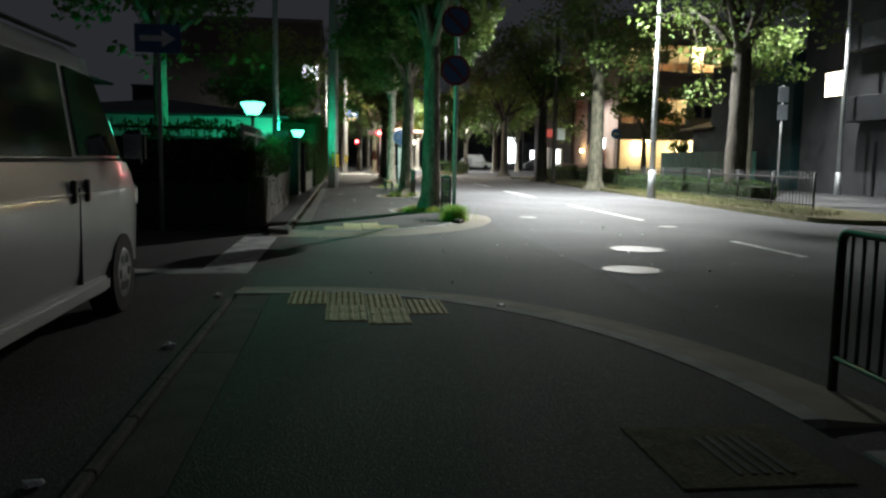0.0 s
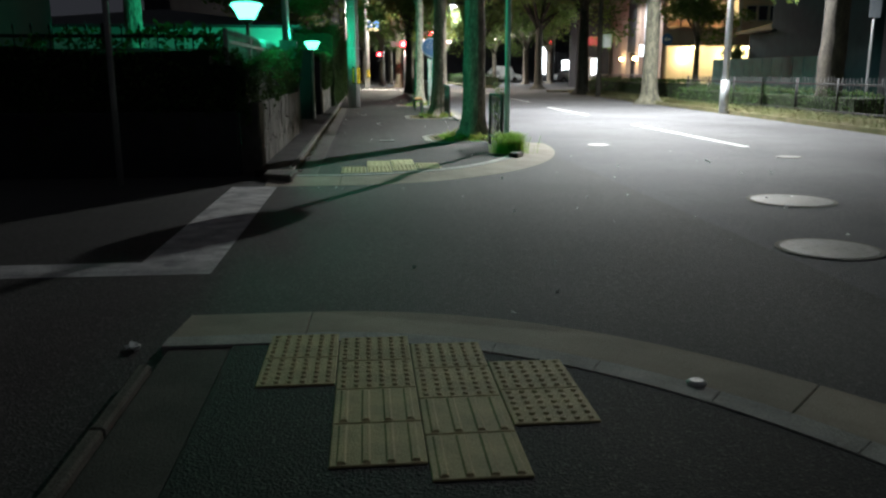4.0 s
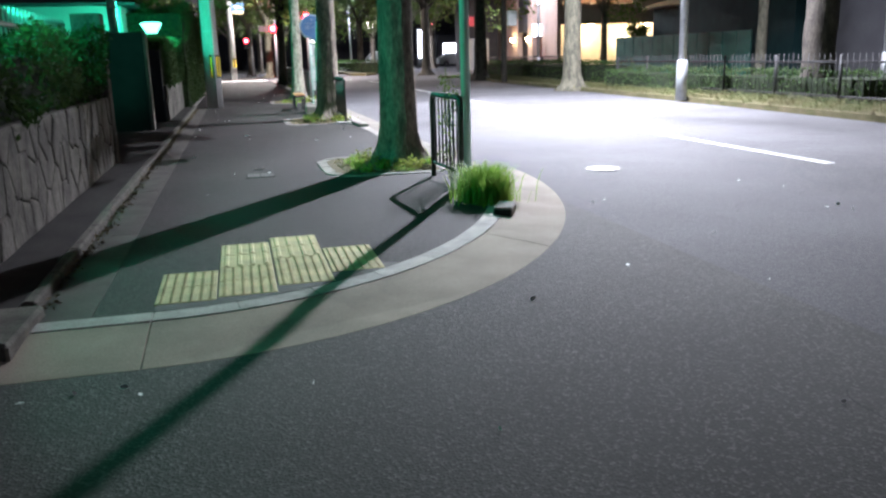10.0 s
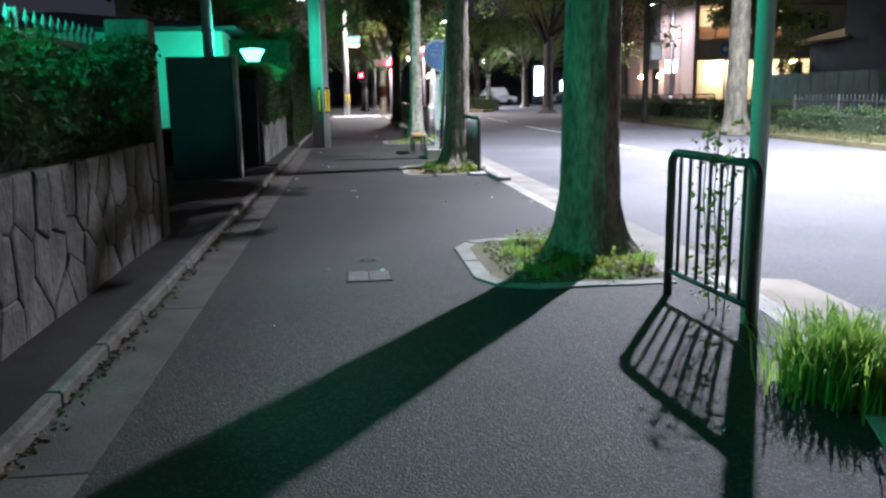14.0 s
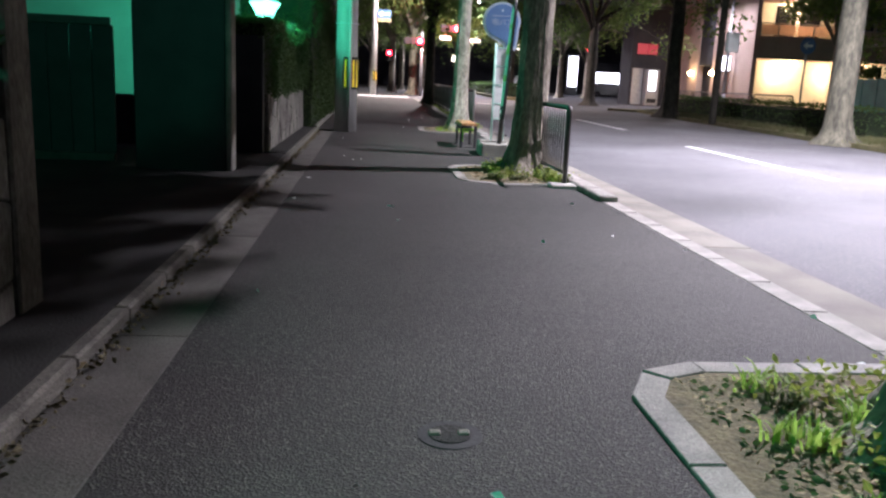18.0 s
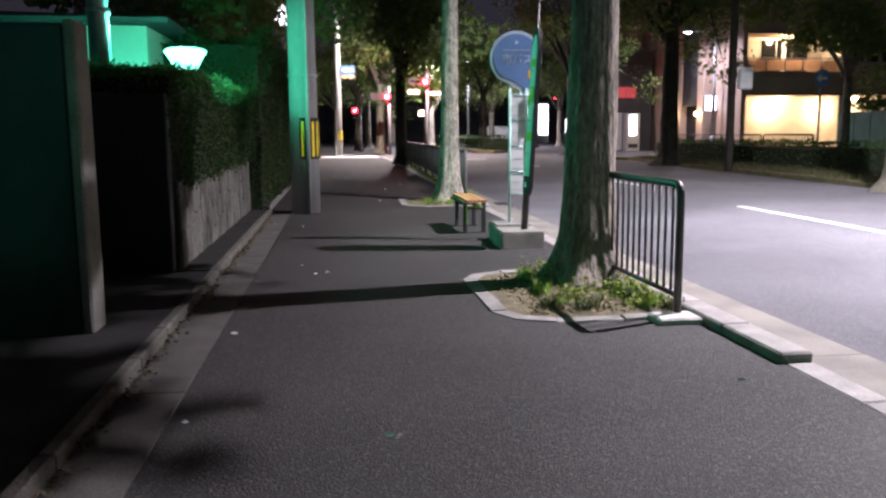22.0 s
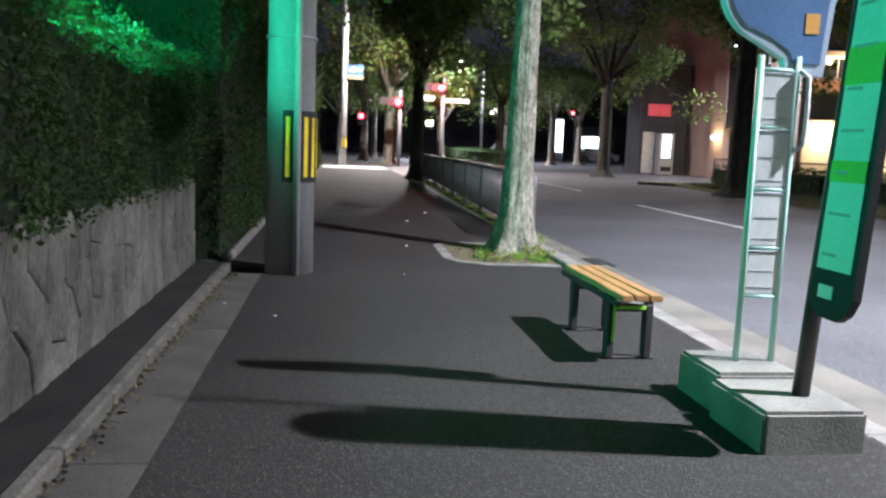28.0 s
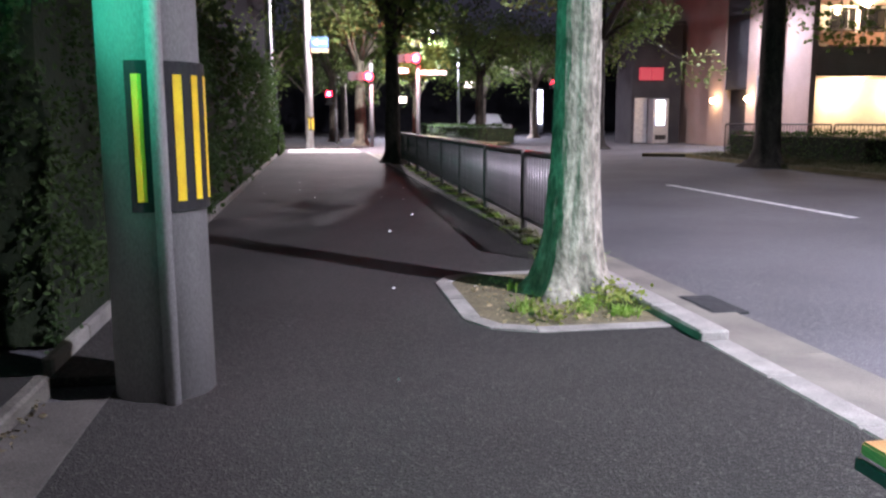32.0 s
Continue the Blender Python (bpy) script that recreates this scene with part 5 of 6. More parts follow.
def street_lamp(x, y, arm, h, label, lit, blocker=False):
    t = thing("street_lamp", (x, y, 0), label, "street lamp", "street lamps")
    part("pole", tube(bmesh.new(), [(0, 0, 0), (0, 0, h)], [0.10, 0.06], 14), STEEL, t)
    part("base", tube(bmesh.new(), [(0, 0, 0), (0, 0, 0.9)], [0.13, 0.12], 14), STEEL, t)
    part("arm", tube(bmesh.new(), [(0, 0, h - 0.1), (arm * 0.4, 0, h + 0.12), (arm, 0, h + 0.1)], 0.035, 8), STEEL, t)
    s = 1 if arm > 0 else -1
    hd = part("lamp_head", rbox(arm - 0.28, arm + 0.28, -0.14, 0.14, h + 0.06, h + 0.17, 0.03, 2), STEEL, t)
    if lit:
        part("lens", rbox(arm - 0.2, arm + 0.2, -0.1, 0.1, h + 0.04, h + 0.058, 0.005), LAMPGLASS, hd, "glowing lens")
    # Added plate, not a known lamp part: dims the pavement and walls opposite.
    if blocker:
        part("house_side_shield", rbox(arm - 0.215, arm - 0.205, -0.34, 0.34, h - 0.25, h + 0.058, 0.002), BLACKIRON, hd, "added dark plate that dims the house side of the street")


street_lamp(10.65, 21.4, -2.75, 7.5, "tall grey street lamp on the median, lit white", True, True)
street_lamp(-0.75, 56.0, 4.65, 7.5, "tall street lamp at a crossing, lit", True)
street_lamp(11.4, 82.0, -2.0, 7.5, "tall street lamp far down the street, lit", True)
street_lamp(19.7, 54.6, -1.5, 6.0, "slim street lamp by a building, lit", True)
street_lamp(20.0, 25.6, -2.0, 8.0, "tall street lamp on the far pavement, lit", True)
t = thing("junction_box_pole", (11.0, 35.4, 0.05), "dark utility pole with pale box on the median", "utility pole")
part("shaft", tube(bmesh.new(), [(0, 0, 0), (0, 0, 8)], [0.11, 0.09], 16), DARKBARK, t)
part("box", rbox(0.08, 0.44, -0.3, -0.1, 2.15, 2.72, 0.03), WHITE, t, "pale equipment box")
t = thing("road_sign_post", (16.6, 24.1, -0.04), "grey post with two dark sign plates", "road sign")
part("post", tube(bmesh.new(), [(0, 0, 0), (0, 0, 4.1)], 0.04, 10), STEEL, t)
for z in (2.85, 3.5):
    part("sign_plate", rbox(-0.2, 0.2, -0.05, -0.04, z, z + 0.55, 0.003), SIGNGREY, t)
t = thing("direction_sign", (14.9, 37.6, 0), "round blue sign with a white arrow on a slim post", "road sign")
part("post", tube(bmesh.new(), [(0, 0, -0.04), (0, 0, 3.0)], 0.035, 10), STEEL, t)
b = plate(bmesh.new(), disc(0, 2.65, 0.27), 0.012)
bmesh.ops.translate(b, vec=(0, -0.06, 0), verts=b.verts)
s = part("sign_plate", b, SIGNBLUE, t, "round blue plate")
b = plate(bmesh.new(), [(-0.17, 2.65), (-0.03, 2.52), (-0.03, 2.61), (0.16, 2.61), (0.16, 2.69), (-0.03, 2.69), (-0.03, 2.78)], 0.004)
bmesh.ops.translate(b, vec=(0, -0.066, 0), verts=b.verts)
part("arrow", b, WHITE, s, "white arrow")


# ---- buildings across the road ----
def apartment():
    """A block of flats, its lit south face towards the street corner: open bays and recessed balconies between bands of wall."""
    t = thing("apartment_building", (20.2, 52.7, 0), "beige apartment building with lit ground-floor bays and recessed balconies", "apartment building")
    part("wall", box(bmesh.new(), 0.252, 11, 1.8, 13, -0.05, 11.2), BEIGE, t)
    part("side_wall", rbox(0, 0.25, 0, 13, -0.05, 11.2, 0.01), TILEWALL, t, "pinkish tiled side wall")
    part("roof", rbox(-0.2, 11.2, -0.2, 13.2, 11.21, 11.45, 0.02), ROOFTILE, t)
    for z0, z1 in ((2.84, 3.75), (5.82, 7.5), (9.6, 11.2)):
        part("wall_band", rbox(0.252, 11, 0, 1.797, z0, z1, 0.015), TILEWALL, t, "pinkish tiled band of wall")
        part("drip_edge", rbox(0.252, 11, -0.03, -0.002, z0 + 0.02, z0 + 0.10, 0.005), CONCRETE, t)
    for z0, z1 in ((-0.05, 2.838), (3.752, 5.818), (7.502, 9.598)):
        for x in (5.15, 9.6):
            part("pier", rbox(x, x + 0.28, 0.02, 1.797, z0, z1, 0.015), PLASTER, t, "cream pier between bays")
        for x0, x1 in ((0.254, 5.148), (5.432, 9.598)):
            if not (z0 > 3 and z0 < 5 and x0 > 5):
                part("bay_wall", box(bmesh.new(), x0, x1, 1.70, 1.797, z0, z1), PLASTER, t, "cream wall at the back of a bay")
    part("infill_wall", rbox(5.432, 9.598, 0.06, 0.26, 3.752, 5.818, 0.01), BEIGE, t, "flat beige wall between floors")
    for k in range(3):
        w = part("window", rbox(5.7 + k * 0.8, 6.4 + k * 0.8, 0.03, 0.058, 4.45, 5.45, 0.005), STEEL, t, "small dark window")
        part("pane", rbox(5.75 + k * 0.8, 6.35 + k * 0.8, 0.015, 0.029, 4.5, 5.4, 0.003), DARKGLASS, w)
    for x0, x1, z in ((0.254, 5.148, 3.752), (0.254, 5.148, 7.502), (5.432, 9.598, 7.502)):
        bal = part("balcony", rbox(x0, x1, 0.02, 0.12, z, z + 0.26, 0.01), TILEWALL, t, "low tiled balcony front")
        part("handrail", rbox(x0, x1, 0.04, 0.10, z + 0.86, z + 0.92, 0.01), STEEL, bal)
        n = 5
        for k in range(n + 1):
            x = x0 + 0.04 + (x1 - x0 - 0.08) * k / n
            part("post", rbox(x - 0.025, x + 0.025, 0.045, 0.095, z + 0.262, z + 0.858, 0.005), STEEL, bal)
        for k in range(n):
            x = x0 + 0.04 + (x1 - x0 - 0.08) * k / n
            part("panel", rbox(x + 0.05, x + (x1 - x0 - 0.08) / n - 0.05, 0.062, 0.074, z + 0.30, z + 0.82, 0.002), FROST, bal, "frosted panel")
        a, c = x0 + 1.5, x0 + 4.1
        win = part("window", rbox(a, c, 1.655, 1.697, z + 0.05, z + 2.0, 0.008), STEEL, t, "sliding balcony window")
        for k in range(3):
            p0 = a + 0.05 + k * (c - a - 0.05) / 3
            part("pane", rbox(p0, p0 + (c - a - 0.05) / 3 - 0.05, 1.635, 1.653, z + 0.10, z + 1.94, 0.004), DARKGLASS, win, "dark pane")
        part("curtain", rbox(a + (c - a) * 0.45, a + (c - a) * 0.53, 1.61, 1.633, z + 0.12, z + 1.92, 0.005), WHITE, win, "white curtain edge")
        part("screen", rbox(x0 + 0.003, x0 + 0.06, 0.30, 1.60, z + 0.003, z + 1.75, 0.005), PLASTER, t, "cream partition")
    part("planter", rbox(5.6, 9.5, -0.9, -0.45, -0.04, 1.15, 0.02), DARKTILE, t, "dark planter wall before a bay")
    return t


apartment()


def wall_lamp(x, y, z, label, power, colour=WARM, size=0.12, glowmat=WARMGLASS, out=(-0.12, 0)):
    t = thing("wall_lamp", (x, y, z), label, "wall lamp", "wall and ceiling lamps of the building")
    part("plate", rbox(-0.02, 0.02, -0.08, 0.08, -0.1, 0.1, 0.005) if out[0] else rbox(-0.08, 0.08, -0.02, 0.02, -0.1, 0.1, 0.005), BLACKMETAL, t)
    g = part("globe", tube(bmesh.new(), [(*out, -0.12), (*out, -0.06), (*out, 0.06), (*out, 0.12)], [0.05, size, size, 0.05], 12), glowmat, t, "glowing globe")
    g.visible_shadow = False
    lamp("wall_lamp_beam", "POINT", (x + out[0], y + out[1], z), power, colour, 0.1)


def ceiling_lamp(x, y, z, power):
    t = thing("ceiling_lamp", (x, y, z), "flat round ceiling lamp glowing warm under a balcony", "ceiling lamp", "wall and ceiling lamps of the building")
    part("base", tube(bmesh.new(), [(0, 0, -0.05), (0, 0, 0)], 0.17, 20), STEEL, t)
    g = part("globe", tube(bmesh.new(), [(0, 0, -0.17), (0, 0, -0.12), (0, 0, -0.052)], [0.09, 0.20, 0.22], 20), WARMGLASS, t, "glowing bowl")
    g.visible_shadow = False
    lamp("ceiling_lamp_beam", "POINT", (x, y, z - 0.16), power, WARM, 0.12)


for x, z, p in ((22.75, 2.836, 85), (22.95, 5.816, 110), (26.6, 2.836, 150), (26.6, 9.596, 330), (22.6, 9.596, 110)):
    ceiling_lamp(x, 53.4, z, p)
for x, y, o in ((22.3, 54.382, (0, -0.12)), (25.335, 53.7, (-0.12, 0))):
    wall_lamp(x, y, 2.15, "warm wall lamp washing the back of an open bay", 42, size=0.07, out=o)

# lower wing and neighbours beyond
t = thing("side_wing", (20.0, 65.8, 0), "grey building wing beyond the flats", "building")
part("wall", box(bmesh.new(), 0, 9, 0, 6.5, -0.05, 9.5), TILEWALL, t)
part("roof", rbox(-0.2, 9.2, -0.2, 6.7, 9.51, 9.7, 0.02), ROOFTILE, t)
t = thing("entrance_porch", (19.7, 55.9, 0), "brownish entrance porch with a dark doorway between two lamps", "porch")
part("pier", rbox(0, 0.49, -0.1, 0.7, -0.05, 7.5, 0.02), TILEWALL, t)
part("pier", rbox(0, 0.49, 2.7, 4.2, -0.05, 7.5, 0.02), TILEWALL, t)
part("lintel", rbox(0.05, 0.49, 0.702, 2.698, 2.5, 7.5, 0.02), DARKTILE, t)
part("door", rbox(0.35, 0.44, 0.702, 2.698, 0, 2.498, 0.01), BLACK, t, "dark glazed door")
wall_lamp(19.69, 59.2, 2.05, "warm wall lamp beside a dark doorway", 14, out=(-0.15, 0), size=0.16)
wall_lamp(19.69, 56.1, 2.05, "warm wall lamp beside a dark doorway", 14, out=(-0.15, 0), size=0.16)
t = thing("lit_sign_box", (19.84, 55.3, 0), "white illuminated sign box on a wall", "sign")
part("case", rbox(-0.36, 0.34, -0.12, 0.12, 2.15, 3.0, 0.02), STEEL, t)
part("face", rbox(-0.31, 0.29, -0.14, -0.122, 2.20, 2.95, 0.01), COLDSIGN, t, "glowing white face")

t = thing("corner_shop", (17.2, 63.5, 0), "dark corner shop with a red sign band", "shop")
part("wall", box(bmesh.new(), 0, 2.7, 0, 2.2, -0.05, 6), DARKWALL, t)
part("roof", rbox(-0.2, 2.75, -0.2, 2.28, 6.01, 6.2, 0.02), ROOFTILE, t)
for x in (0.35, 1.02):
    part("sign_panel", rbox(x, x + 0.62, -0.16, -0.02, 3.2, 3.85, 0.02), REDSIGN, t, "red lit sign panel")
part("shutter", rbox(0.15, 0.85, -0.06, -0.004, 0.0, 2.3, 0.01), STEEL, t, "grey shutter")
t = thing("vending_machine", (18.5, 63.08, -0.04), "lit white vending machine beside a shop", "vending machine")
part("case", rbox(-0.42, 0.42, -0.35, 0.35, 0, 2.3, 0.03), STEEL, t)
part("front", rbox(-0.26, 0.20, -0.38, -0.352, 0.95, 2.2, 0.01), COLDSIGN, t, "glowing product window")
part("flap", rbox(-0.30, 0.30, -0.37, -0.352, 0.2, 0.45, 0.01), BLACK, t)

# dark house behind a teal hoarding
plain_house("low_house", 22.2, 29.5, 41.25, 44.3, 3.2, SHEET, "dark low house with wide eaves behind a hoarding", 0.6, 0.8)
plain_house("two_storey_house", 21.9, 29.5, 32.5, 41.2, 6.6, SHEET, "dark two-storey house with blue-green cladding", 0.04, 1.2)
t = thing("hoarding", (20.65, 45.4, 0), "teal sheet metal hoarding in front of a dark house", "hoarding")
for k in range(12):
    part("sheet", rbox(-0.02, 0.02, -0.98 - k, -0.02 - k, 0.02, 1.82, 0.004), HOARDING, t)
    part("post", tube(bmesh.new(), [(0.06, -0.5 - k, -0.04), (0.06, -0.5 - k, 1.78)], 0.025, 8), STEEL, t)
for k in range(9):
    part("sheet", rbox(0.06 + k, 1.02 + k, -0.06, -0.022, 0.02, 1.82, 0.004), HOARDING, t)
rng = np.random.default_rng(71)
for x, y, h in ((21.1, 44.6, 2.5), (21.25, 43.6, 2.3), (21.9, 45.0, 2.4)):
    t = thing("potted_shrub", (x, y, -0.04), "spiky dark shrub in a pot behind a hoarding", "shrub", "shrubs behind the hoarding")
    part("pot", tube(bmesh.new(), [(0, 0, 0), (0, 0, 0.35)], [0.14, 0.2], 12), DARKTILE, t)
    part("stem", tube(bmesh.new(), [(0, 0, 0.3), (0.03, 0, h - 0.4)], 0.02, 6), BARK, t)
    leaves("leaves", rng.normal(size=(160, 3)) * (0.16, 0.16, 0.22) + (0, 0, h - 0.25), 0.16, HEDGELEAF, t, 0.0, 72)
t = thing("dark_block", (21.5, 6.0, 0), "dark apartment block with one lit window", "apartment building")
part("wall", box(bmesh.new(), 0, 14, 0, 25, -0.05, 10), DARKWALL, t)
part("roof", rbox(-0.3, 14.2, -0.2, 25.2, 10.01, 10.3, 0.02), ROOFTILE, t)
for z in (2.9, 5.7):
    part("balcony", rbox(-1.0, -0.02, 0.5, 20.5, z, z + 1.0, 0.02), DARKTILE, t)
w = part("window", rbox(-0.05, -0.004, 21.9, 23.3, 4.1, 5.2, 0.01), BLACK, t)
part("pane", rbox(-0.07, -0.052, 21.98, 22.56, 4.15, 5.15, 0.005), WINGLOW, w, "lit yellow pane")
part("pane", rbox(-0.07, -0.052, 22.64, 23.22, 4.15, 5.15, 0.005), WINGLOW, w, "lit yellow pane")


# ---- far junction: signals, signs, lights ----
def signal(x, y, z, colour, label, pole=True):
    t = thing("traffic_signal", (x, y, -0.04), label, "traffic signal", "traffic signals at the junction")
    if pole:
        part("pole", tube(bmesh.new(), [(0.5, 0.2, 0), (0.5, 0.2, z + 0.6)], 0.09, 12), STEEL, t)
        part("arm", tube(bmesh.new(), [(0.5, 0.2, z), (0, 0.1, z)], 0.04, 8), STEEL, t)
    part("housing", rbox(-0.6, 0.6, -0.1, 0.1, z - 0.2, z + 0.2, 0.04), BLACK, t)
    for k, on in enumerate((False, False, True) if colour is REDGLOW else (True, False, False)):
        part("lens", tube(bmesh.new(), [(-0.36 + 0.36 * k, -0.10, z), (-0.36 + 0.36 * k, -0.13, z)], 0.21, 18), colour if on else BLACK, t, "lit lens" if on else "dark lens")
        # Pale disc laid on the lens as its glare.
        if on:
            part("glare_core", tube(bmesh.new(), [(-0.36 + 0.36 * k, -0.131, z), (-0.36 + 0.36 * k, -0.137, z)], 0.11, 14), REDGLARE if colour is REDGLOW else colour, t, "pale glare in the middle of the lens")


def hand_signal(x, y, z, label):
    t = thing("pedestrian_signal", (x, y, -0.04), label, "traffic signal", "traffic signals at the junction")
    part("pole", tube(bmesh.new(), [(0.35, 0.1, 0), (0.35, 0.1, z + 0.4)], 0.07, 10), STEEL, t)
    part("housing", rbox(-0.22, 0.22, -0.1, 0.1, z - 0.45, z + 0.3, 0.03), BLACK, t)
    part("lens", rbox(-0.15, 0.15, -0.12, -0.102, z - 0.05, z + 0.25, 0.02), REDGLOW, t, "glowing red lens")
    # Pale plate laid on the lens as its glare.
    part("glare_core", rbox(-0.07, 0.07, -0.126, -0.121, z + 0.02, z + 0.18, 0.002), REDGLARE, t, "pale glare in the middle of the lens")
    part("lens", rbox(-0.15, 0.15, -0.12, -0.102, z - 0.40, z - 0.10, 0.02), BLACK, t)


hand_signal(1.68, 66.0, 2.5, "red pedestrian signal across a side street")
signal(3.0, 60.5, 3.2, REDGLOW, "red traffic signal over the near lane")
signal(5.1, 60.0, 3.98, REDGLOW, "red traffic signal on a pole over the junction")
t = thing("street_name_sign", (5.35, 60.1, 0), "white street name plates on a signal pole", "road sign")
part("plate", rbox(-0.85, -0.2, -0.02, 0.02, 3.28, 3.52, 0.01), WHITE, t)
part("plate", rbox(0.35, 1.55, -0.02, 0.02, 3.22, 3.42, 0.01), WHITE, t)
t = thing("bright_shop_sign", (22.3, 100.0, 0), "brightly lit white shop sign pillar", "sign")
part("case", rbox(-0.6, 0.6, -0.3, 0.3, 0, 4.3, 0.05), STEEL, t)
part("face", rbox(-0.5, 0.5, -0.34, -0.302, 0.9, 4.1, 0.02), COLDSIGN, t, "glowing face")
t = thing("lit_shop_front", (26.6, 101.0, -0.04), "small shop front with a wide lit window", "shop")
part("wall", rbox(-2.2, 2.2, 0, 1.0, 0, 3.6, 0.03), DARKWALL, t)
part("window", rbox(-1.5, 1.5, -0.05, -0.002, 1.0, 2.6, 0.02), COLDSIGN, t, "wide glowing window")
hand_signal(22.6, 96.0, 4.6, "small red signal far down the street")
t = thing("lit_window_sign", (-2.2, 64.0, 0), "white lit window high on a dark building", "window")
part("frame", rbox(-0.75, 0.75, -0.05, 0.05, 7.3, 8.7, 0.02), BLACK, t)
part("pane", rbox(-0.65, 0.0, -0.07, -0.052, 7.4, 8.6, 0.01), COLDSIGN, t)
part("pane", rbox(0.06, 0.65, -0.07, -0.052, 7.4, 8.6, 0.01), COLDSIGN, t)
t = thing("dark_building", (-14.0, 64.06, 0), "dark building beyond a side street", "building")
part("wall", box(bmesh.new(), 0, 12.6, 0, 14, -0.05, 12), DARKWALL, t)
part("roof", rbox(-0.2, 12.8, -0.2, 14.2, 12.01, 12.3, 0.02), ROOFTILE, t)
t = thing("far_building", (-30.0, 120.0, 0), "dark buildings closing the far end of the street", "building")
part("wall", box(bmesh.new(), 0, 70, 0, 10, -0.05, 11), DARKWALL, t)
part("roof", rbox(-0.2, 70.2, -0.2, 10.2, 11.01, 11.3, 0.02), ROOFTILE, t)
for k, (x, z) in enumerate(((36, 6.0), (41, 3.4), (49, 5.2))):
    part("window", rbox(x, x + 0.9, -0.06, -0.004, z, z + 0.7, 0.02), WINGLOW, t, "lit window")


# far small truck and car parked down the street
def car(x, y, turn, label, paint, long=4.2, high=1.45):
    t = thing("parked_car", (x, y, -0.04), label, "car", "parked cars far down the street", turn)
    b = bmesh.new()
    outline = [(-long / 2, 0.25), (-long / 2, 0.85), (-long * 0.3, 0.95), (-long * 0.18, high), (long * 0.25, high), (long * 0.42, 0.95), (long / 2, 0.85), (long / 2, 0.25)]
    a = [b.verts.new((-0.82 if z < 1 else -0.7, yy, z)) for yy, z in outline]
    c = [b.verts.new((0.82 if z < 1 else 0.7, yy, z)) for yy, z in outline]
    b.faces.new(a), b.faces.new(c[::-1])
    for i in range(len(a)):
        j = (i + 1) % len(a)
        b.faces.new((a[i], c[i], c[j], a[j]))
    bd = part("body", bevelled(b, 0.05, 2), paint, t)
    part("rear_window", rbox(-0.6, 0.6, -long * 0.27, -long * 0.24, 0.98, high - 0.1, 0.01), DARKGLASS, bd)
    for s in (-1, 1):
        part("tail_light", rbox(s * 0.62 - 0.14, s * 0.62 + 0.14, -long / 2 - 0.03, -long / 2 + 0.01, 0.65, 0.8, 0.01), REDSIGN, bd, "red tail light")
        for yy in (-long * 0.3, long * 0.3):
            w = part("wheel", tube(bmesh.new(), [(s * 0.66, yy, 0.3), (s * 0.84, yy, 0.3)], 0.3, 20), BLACK, t)
            part("rim", tube(bmesh.new(), [(s * 0.84, yy, 0.3), (s * 0.85, yy, 0.3)], 0.18, 14), CHROME, w)


car(17.5, 100.0, 90, "white van parked far down the street", VANPAINT, 4.4, 1.9)
car(25.5, 97.0, 90, "white car parked beside a shop", VANPAINT)

# ---- pieces: tactile tiles, kerbs, gutters ----
TILE = 0.300


def dot_tile():
    b = rbox(-TILE / 2 + 0.002, TILE / 2 - 0.002, -TILE / 2 + 0.002, TILE / 2 - 0.002, -0.02, 0.004, 0.003)
    for i in range(6):
        for j in range(6):
            x, y = (i - 2.5) * 0.048, (j - 2.5) * 0.048
            lo = [b.verts.new((x + 0.012 * math.cos(k * math.pi / 3), y + 0.012 * math.sin(k * math.pi / 3), 0.0042)) for k in range(6)]
            hi = [b.verts.new((x + 0.007 * math.cos(k * math.pi / 3), y + 0.007 * math.sin(k * math.pi / 3), 0.0095)) for k in range(6)]
            b.faces.new(hi)
            for k in range(6):
                b.faces.new((lo[k], lo[(k + 1) % 6], hi[(k + 1) % 6], hi[k]))
    return mesh_of("dot_tile", b, TACTILE)


def bar_tile():
    b = rbox(-TILE / 2 + 0.002, TILE / 2 - 0.002, -TILE / 2 + 0.002, TILE / 2 - 0.002, -0.02, 0.004, 0.003)
    for i in range(4):
        x = (i - 1.5) * 0.075
        lo = [b.verts.new((x + sx * 0.015, sy * 0.135, 0.0042)) for sx, sy in ((-1, -1), (1, -1), (1, 1), (-1, 1))]
        hi = [b.verts.new((x + sx * 0.009, sy * 0.128, 0.0095)) for sx, sy in ((-1, -1), (1, -1), (1, 1), (-1, 1))]
        b.faces.new(hi)
        for k in range(4):
            b.faces.new((lo[k], lo[(k + 1) % 4], hi[(k + 1) % 4], hi[k]))
    return mesh_of("bar_tile", b, TACTILE)


DOT, BAR = dot_tile(), bar_tile()
for x, y, kinds in ((0.205, 1.90, "dd"), (0.505, 1.24, "bbdd"), (0.805, 1.13, "bbdd"), (1.105, 1.48, "dd")):
    for k, kind in enumerate(kinds):
        piece("tactile_tile", DOT if kind == "d" else BAR, pave_s, pose(x, y + k * TILE, 0.002))
for x, y, kinds in ((0.337, 8.46, "dd"), (0.642, 8.50, "ddbb"), (0.950, 8.62, "ddbb"), (1.254, 8.80, "dd")):
    for k, kind in enumerate(kinds):
        piece("tactile_tile", DOT if kind == "d" else BAR, pave_n, pose(x, y + k * TILE, 0.002))


SIDEKERB = mat("old_kerb_concrete", (0.16, 0.15, 0.125), (0.07, 0.065, 0.055), 4, 0.92, 0.6, 90, grain=0.7)
SIDEGUT = mat("old_gutter_concrete", (0.095, 0.088, 0.076), (0.058, 0.054, 0.047), 3, 0.92, 0.5, 120, grain=0.6)


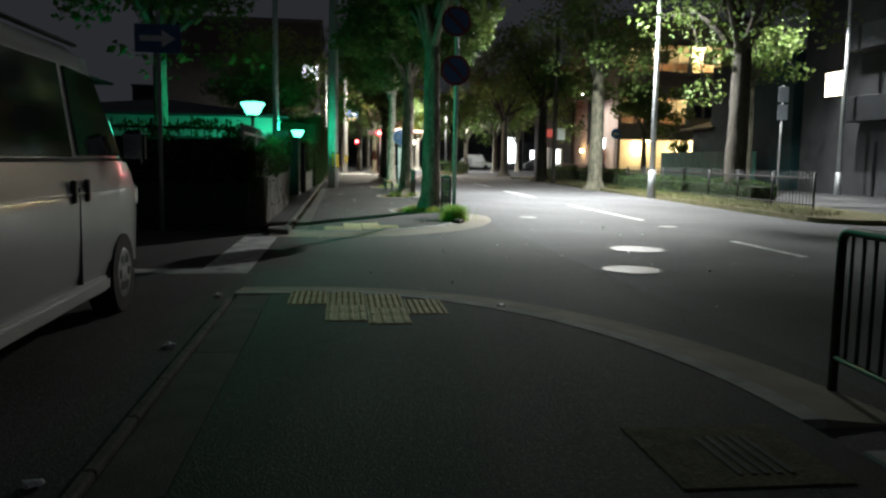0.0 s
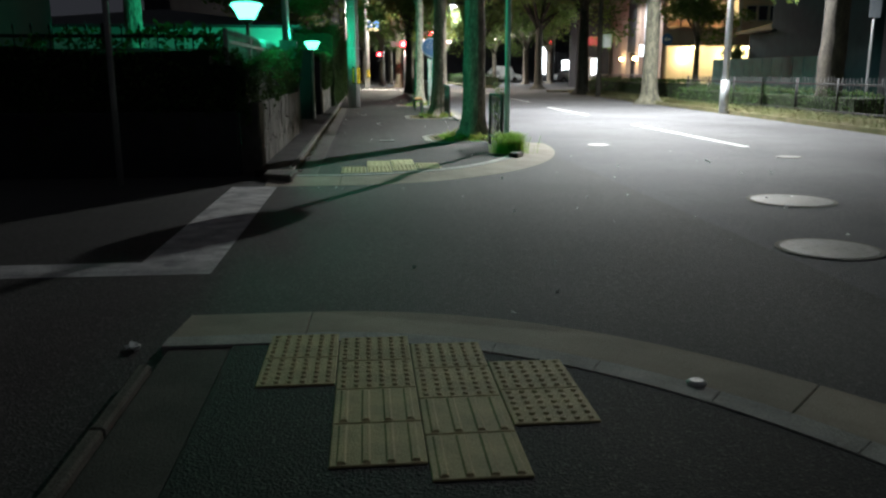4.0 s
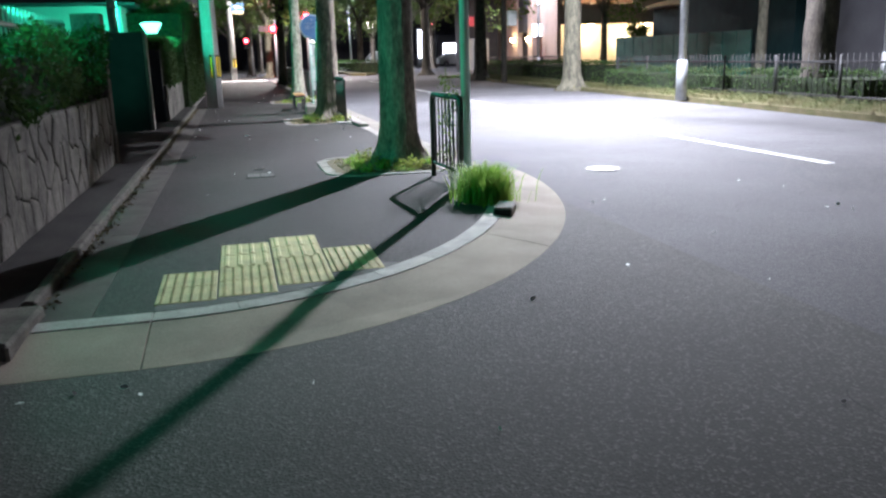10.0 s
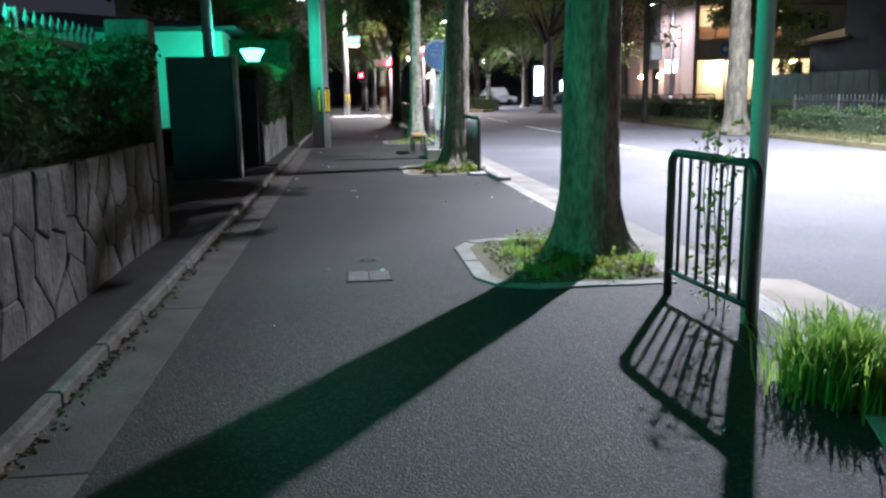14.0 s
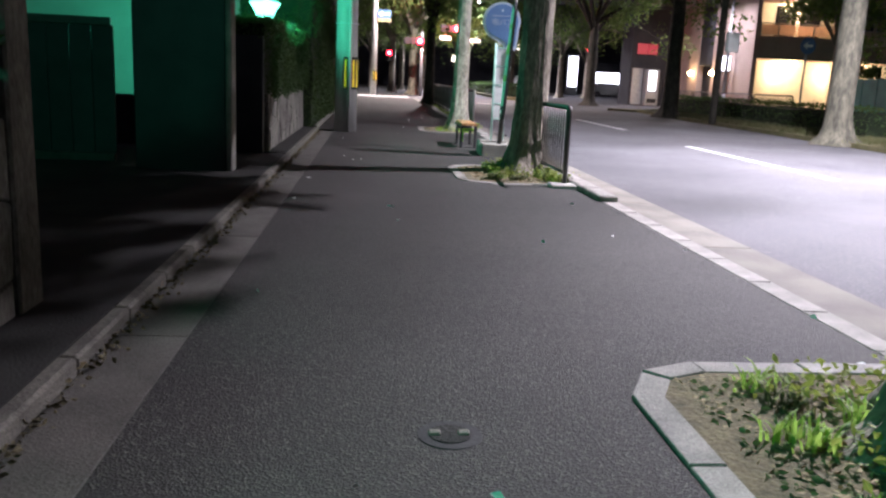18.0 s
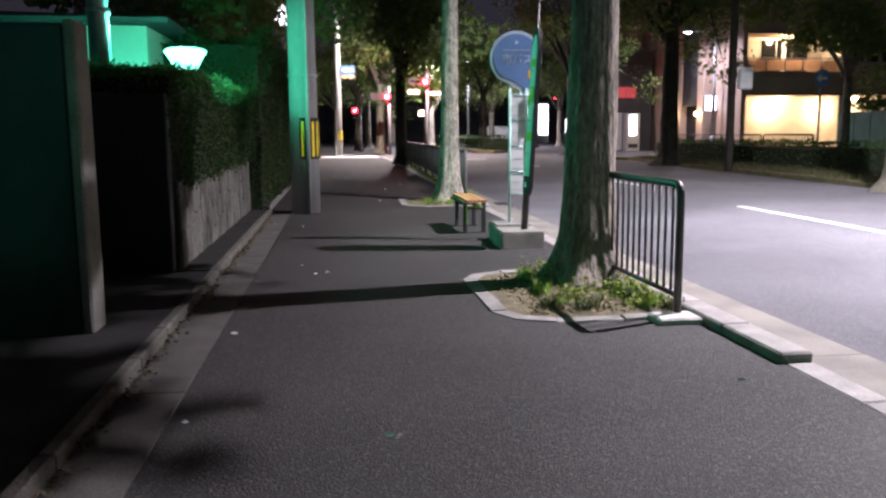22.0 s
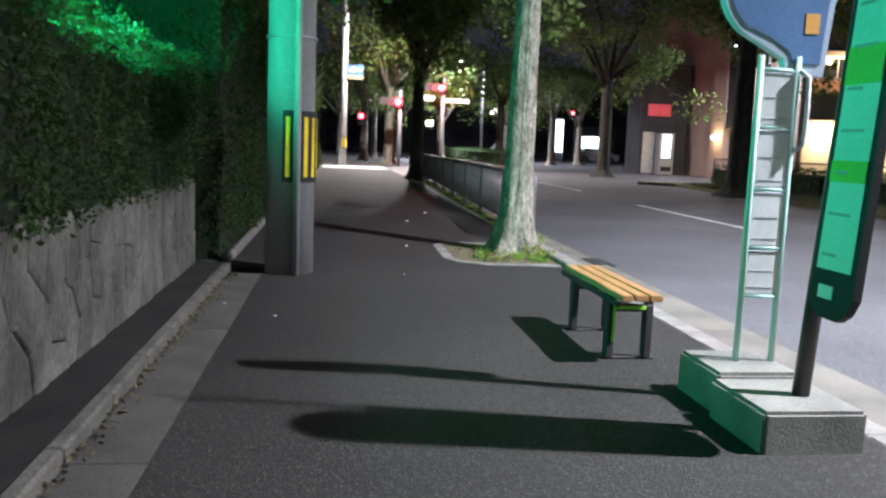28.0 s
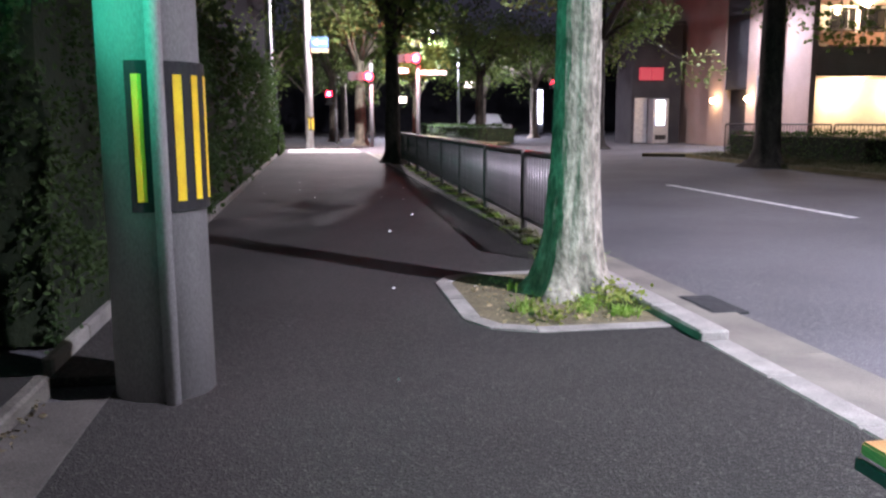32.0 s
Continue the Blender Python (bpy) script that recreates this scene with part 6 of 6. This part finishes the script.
def ring_pieces(name, cx, cy, a, b, a2, b2, t0, t1, n, z0, z1, material, parent):
    """Stones along an elliptic kerb, one mesh each, with open joints."""
    for k in range(n):
        s0, s1 = t0 + (t1 - t0) * (k + 0.0008) / n, t0 + (t1 - t0) * (k + 0.9992) / n
        arc = max(4, 24 // n)
        poly = ellipse(cx, cy, a, b, s0, s1, arc) + ellipse(cx, cy, a2, b2, s1, s0, arc)
        b3 = prism(bmesh.new(), poly, z0, z1)
        if z1 < 0:
            for v in b3.verts:
                if v.co.z > z1 - 0.01 and ((v.co.x - cx) / a2) ** 2 + ((v.co.y - cy) / b2) ** 2 > 0.99:
                    v.co.z = -0.038
        ob = new(name, mesh_of(name, bevelled(b3, 0.003), material))
        ob.parent = parent


for nm, x0, x1, y0, y1, z1, m, par in (("kerb_stone", -0.37, 0.197, 8.06, 8.197, 0.004, KERB, pave_n), ("gutter_slab", -0.60, 0.197, 7.54, 8.057, -0.02, CORNERGUT, pave_n),
                                   ("kerb_stone", -0.40, 0.197, 2.252, 2.378, 0.005, KERB, pave_s), ("gutter_slab", -0.40, 0.197, 2.382, 2.85, -0.02, CORNERGUT, pave_s)):
    b = box(bmesh.new(), x0, x1, y0, y1, -0.06, z1)
    for v in b.verts:
        if z1 < 0 and v.co.z > -0.05:
            v.co.z = -0.038 if abs(v.co.y - 5.2) < 2.4 else -0.001
    ob = new(nm, mesh_of(nm, bevelled(b, 0.003), m))
    ob.parent = par
ring_pieces("kerb_stone", 0.2, -1.2, 2.302, 3.452, 2.43, 3.58, 90, 0, 9, -0.06, 0.005, KERB, pave_s)
ring_pieces("gutter_slab", 0.2, -1.2, 2.434, 3.584, 2.85, 4.05, 90, 0, 2, -0.06, -0.001, CORNERGUT, pave_s)
ring_pieces("kerb_stone", 0.2, 12.4, 2.682, 4.202, 2.82, 4.34, -90, 0, 11, -0.06, 0.004, KERB, pave_n)
ring_pieces("gutter_slab", 0.2, 12.4, 2.823, 4.343, 3.28, 4.86, -90, 0, 2, -0.06, -0.001, CORNERGUT, pave_n)


def row(name, x0, x1, y0, y1, z0, z1, step, material, parent, r=0.006):
    me = mesh_of(name, rbox(x0, x1, 0.0015, step - 0.0015, z0, z1, r), material)
    for k in range(int((y1 - y0) / step + 0.01)):
        piece(name, me, parent, pose(0, y0 + k * step, 0.003 * noise.noise((k * 3.1, y0, x0))))


row("kerb_stone", 2.682, 2.835, 12.4, 18.2, -0.06, 0.002, 0.58, KERBDULL, pave_n, 0.012)
row("kerb_stone", 2.662, 2.835, 18.2, 21.2, -0.06, 0.055, 0.6, KERBDULL, pave_n, 0.012)
row("kerb_stone", 2.682, 2.835, 21.2, 26.6, -0.06, 0.002, 0.6, KERBDULL, pave_n, 0.012)
row("kerb_stone", 2.672, 2.835, 26.6, 29.0, -0.06, 0.05, 0.6, KERBDULL, pave_n, 0.012)
row("kerb_stone", 2.682, 2.835, 29.0, 53.0, -0.06, 0.015, 0.6, KERBDULL, pave_n, 0.012)
ob = new("kerb_stone", mesh_of("kerb_stone", rbox(2.40, 2.66, 19.02, 19.22, -0.03, 0.04, 0.012), KERB))
ob.parent = pave_n
b = bmesh.new()
prism(b, [(x, y + 0.004) for x, y in ellipse(0.2, 12.4, 2.68, 4.2, -90, -61, 8)] + [(1.40, 8.80), (1.12, 8.80), (1.10, 8.60), (0.20, 8.45)], -0.02, 0.003)
ob = new("tile_apron", mesh_of("tile_apron", b, APRON))
ob.parent = pave_n
row("gutter_slab", 2.838, 3.24, 12.4, 53.0, -0.06, -0.03, 2.0, GUTTER, pave_n)
row("gutter_slab", -0.355, -0.083, 8.2, 26.3, -0.06, -0.004, 2.0, SIDEGUT, pave_n)
row("edge_stone", -0.428, -0.358, 8.4, 26.4, -0.06, 0.052, 0.6, SIDEKERB, pave_n, 0.012)
row("edge_stone", -0.46, -0.405, 26.6, 52.4, -0.06, 0.07, 0.6, CONCRETE, pave_n, 0.012)
row("gutter_slab", -0.375, -0.103, -10.0, 2.3, -0.06, -0.006, 2.05, SIDEGUT, pave_s)
row("edge_stone", -0.43, -0.378, -10.0, 2.2, -0.06, 0.02, 0.6, SIDEKERB, pave_s, 0.01)
row("kerb_stone", 2.51, 2.63, -13.6, -1.2, -0.06, 0.012, 0.6, KERB, pave_s, 0.012)
solo("corner_block", bevelled(prism(bmesh.new(), [(-0.66, 7.98), (-0.33, 7.75), (-0.31, 8.35), (-0.66, 8.35)], -0.05, 0.05), 0.015), SIDEKERB, "chipped concrete block at the wall's corner", "kerb block")
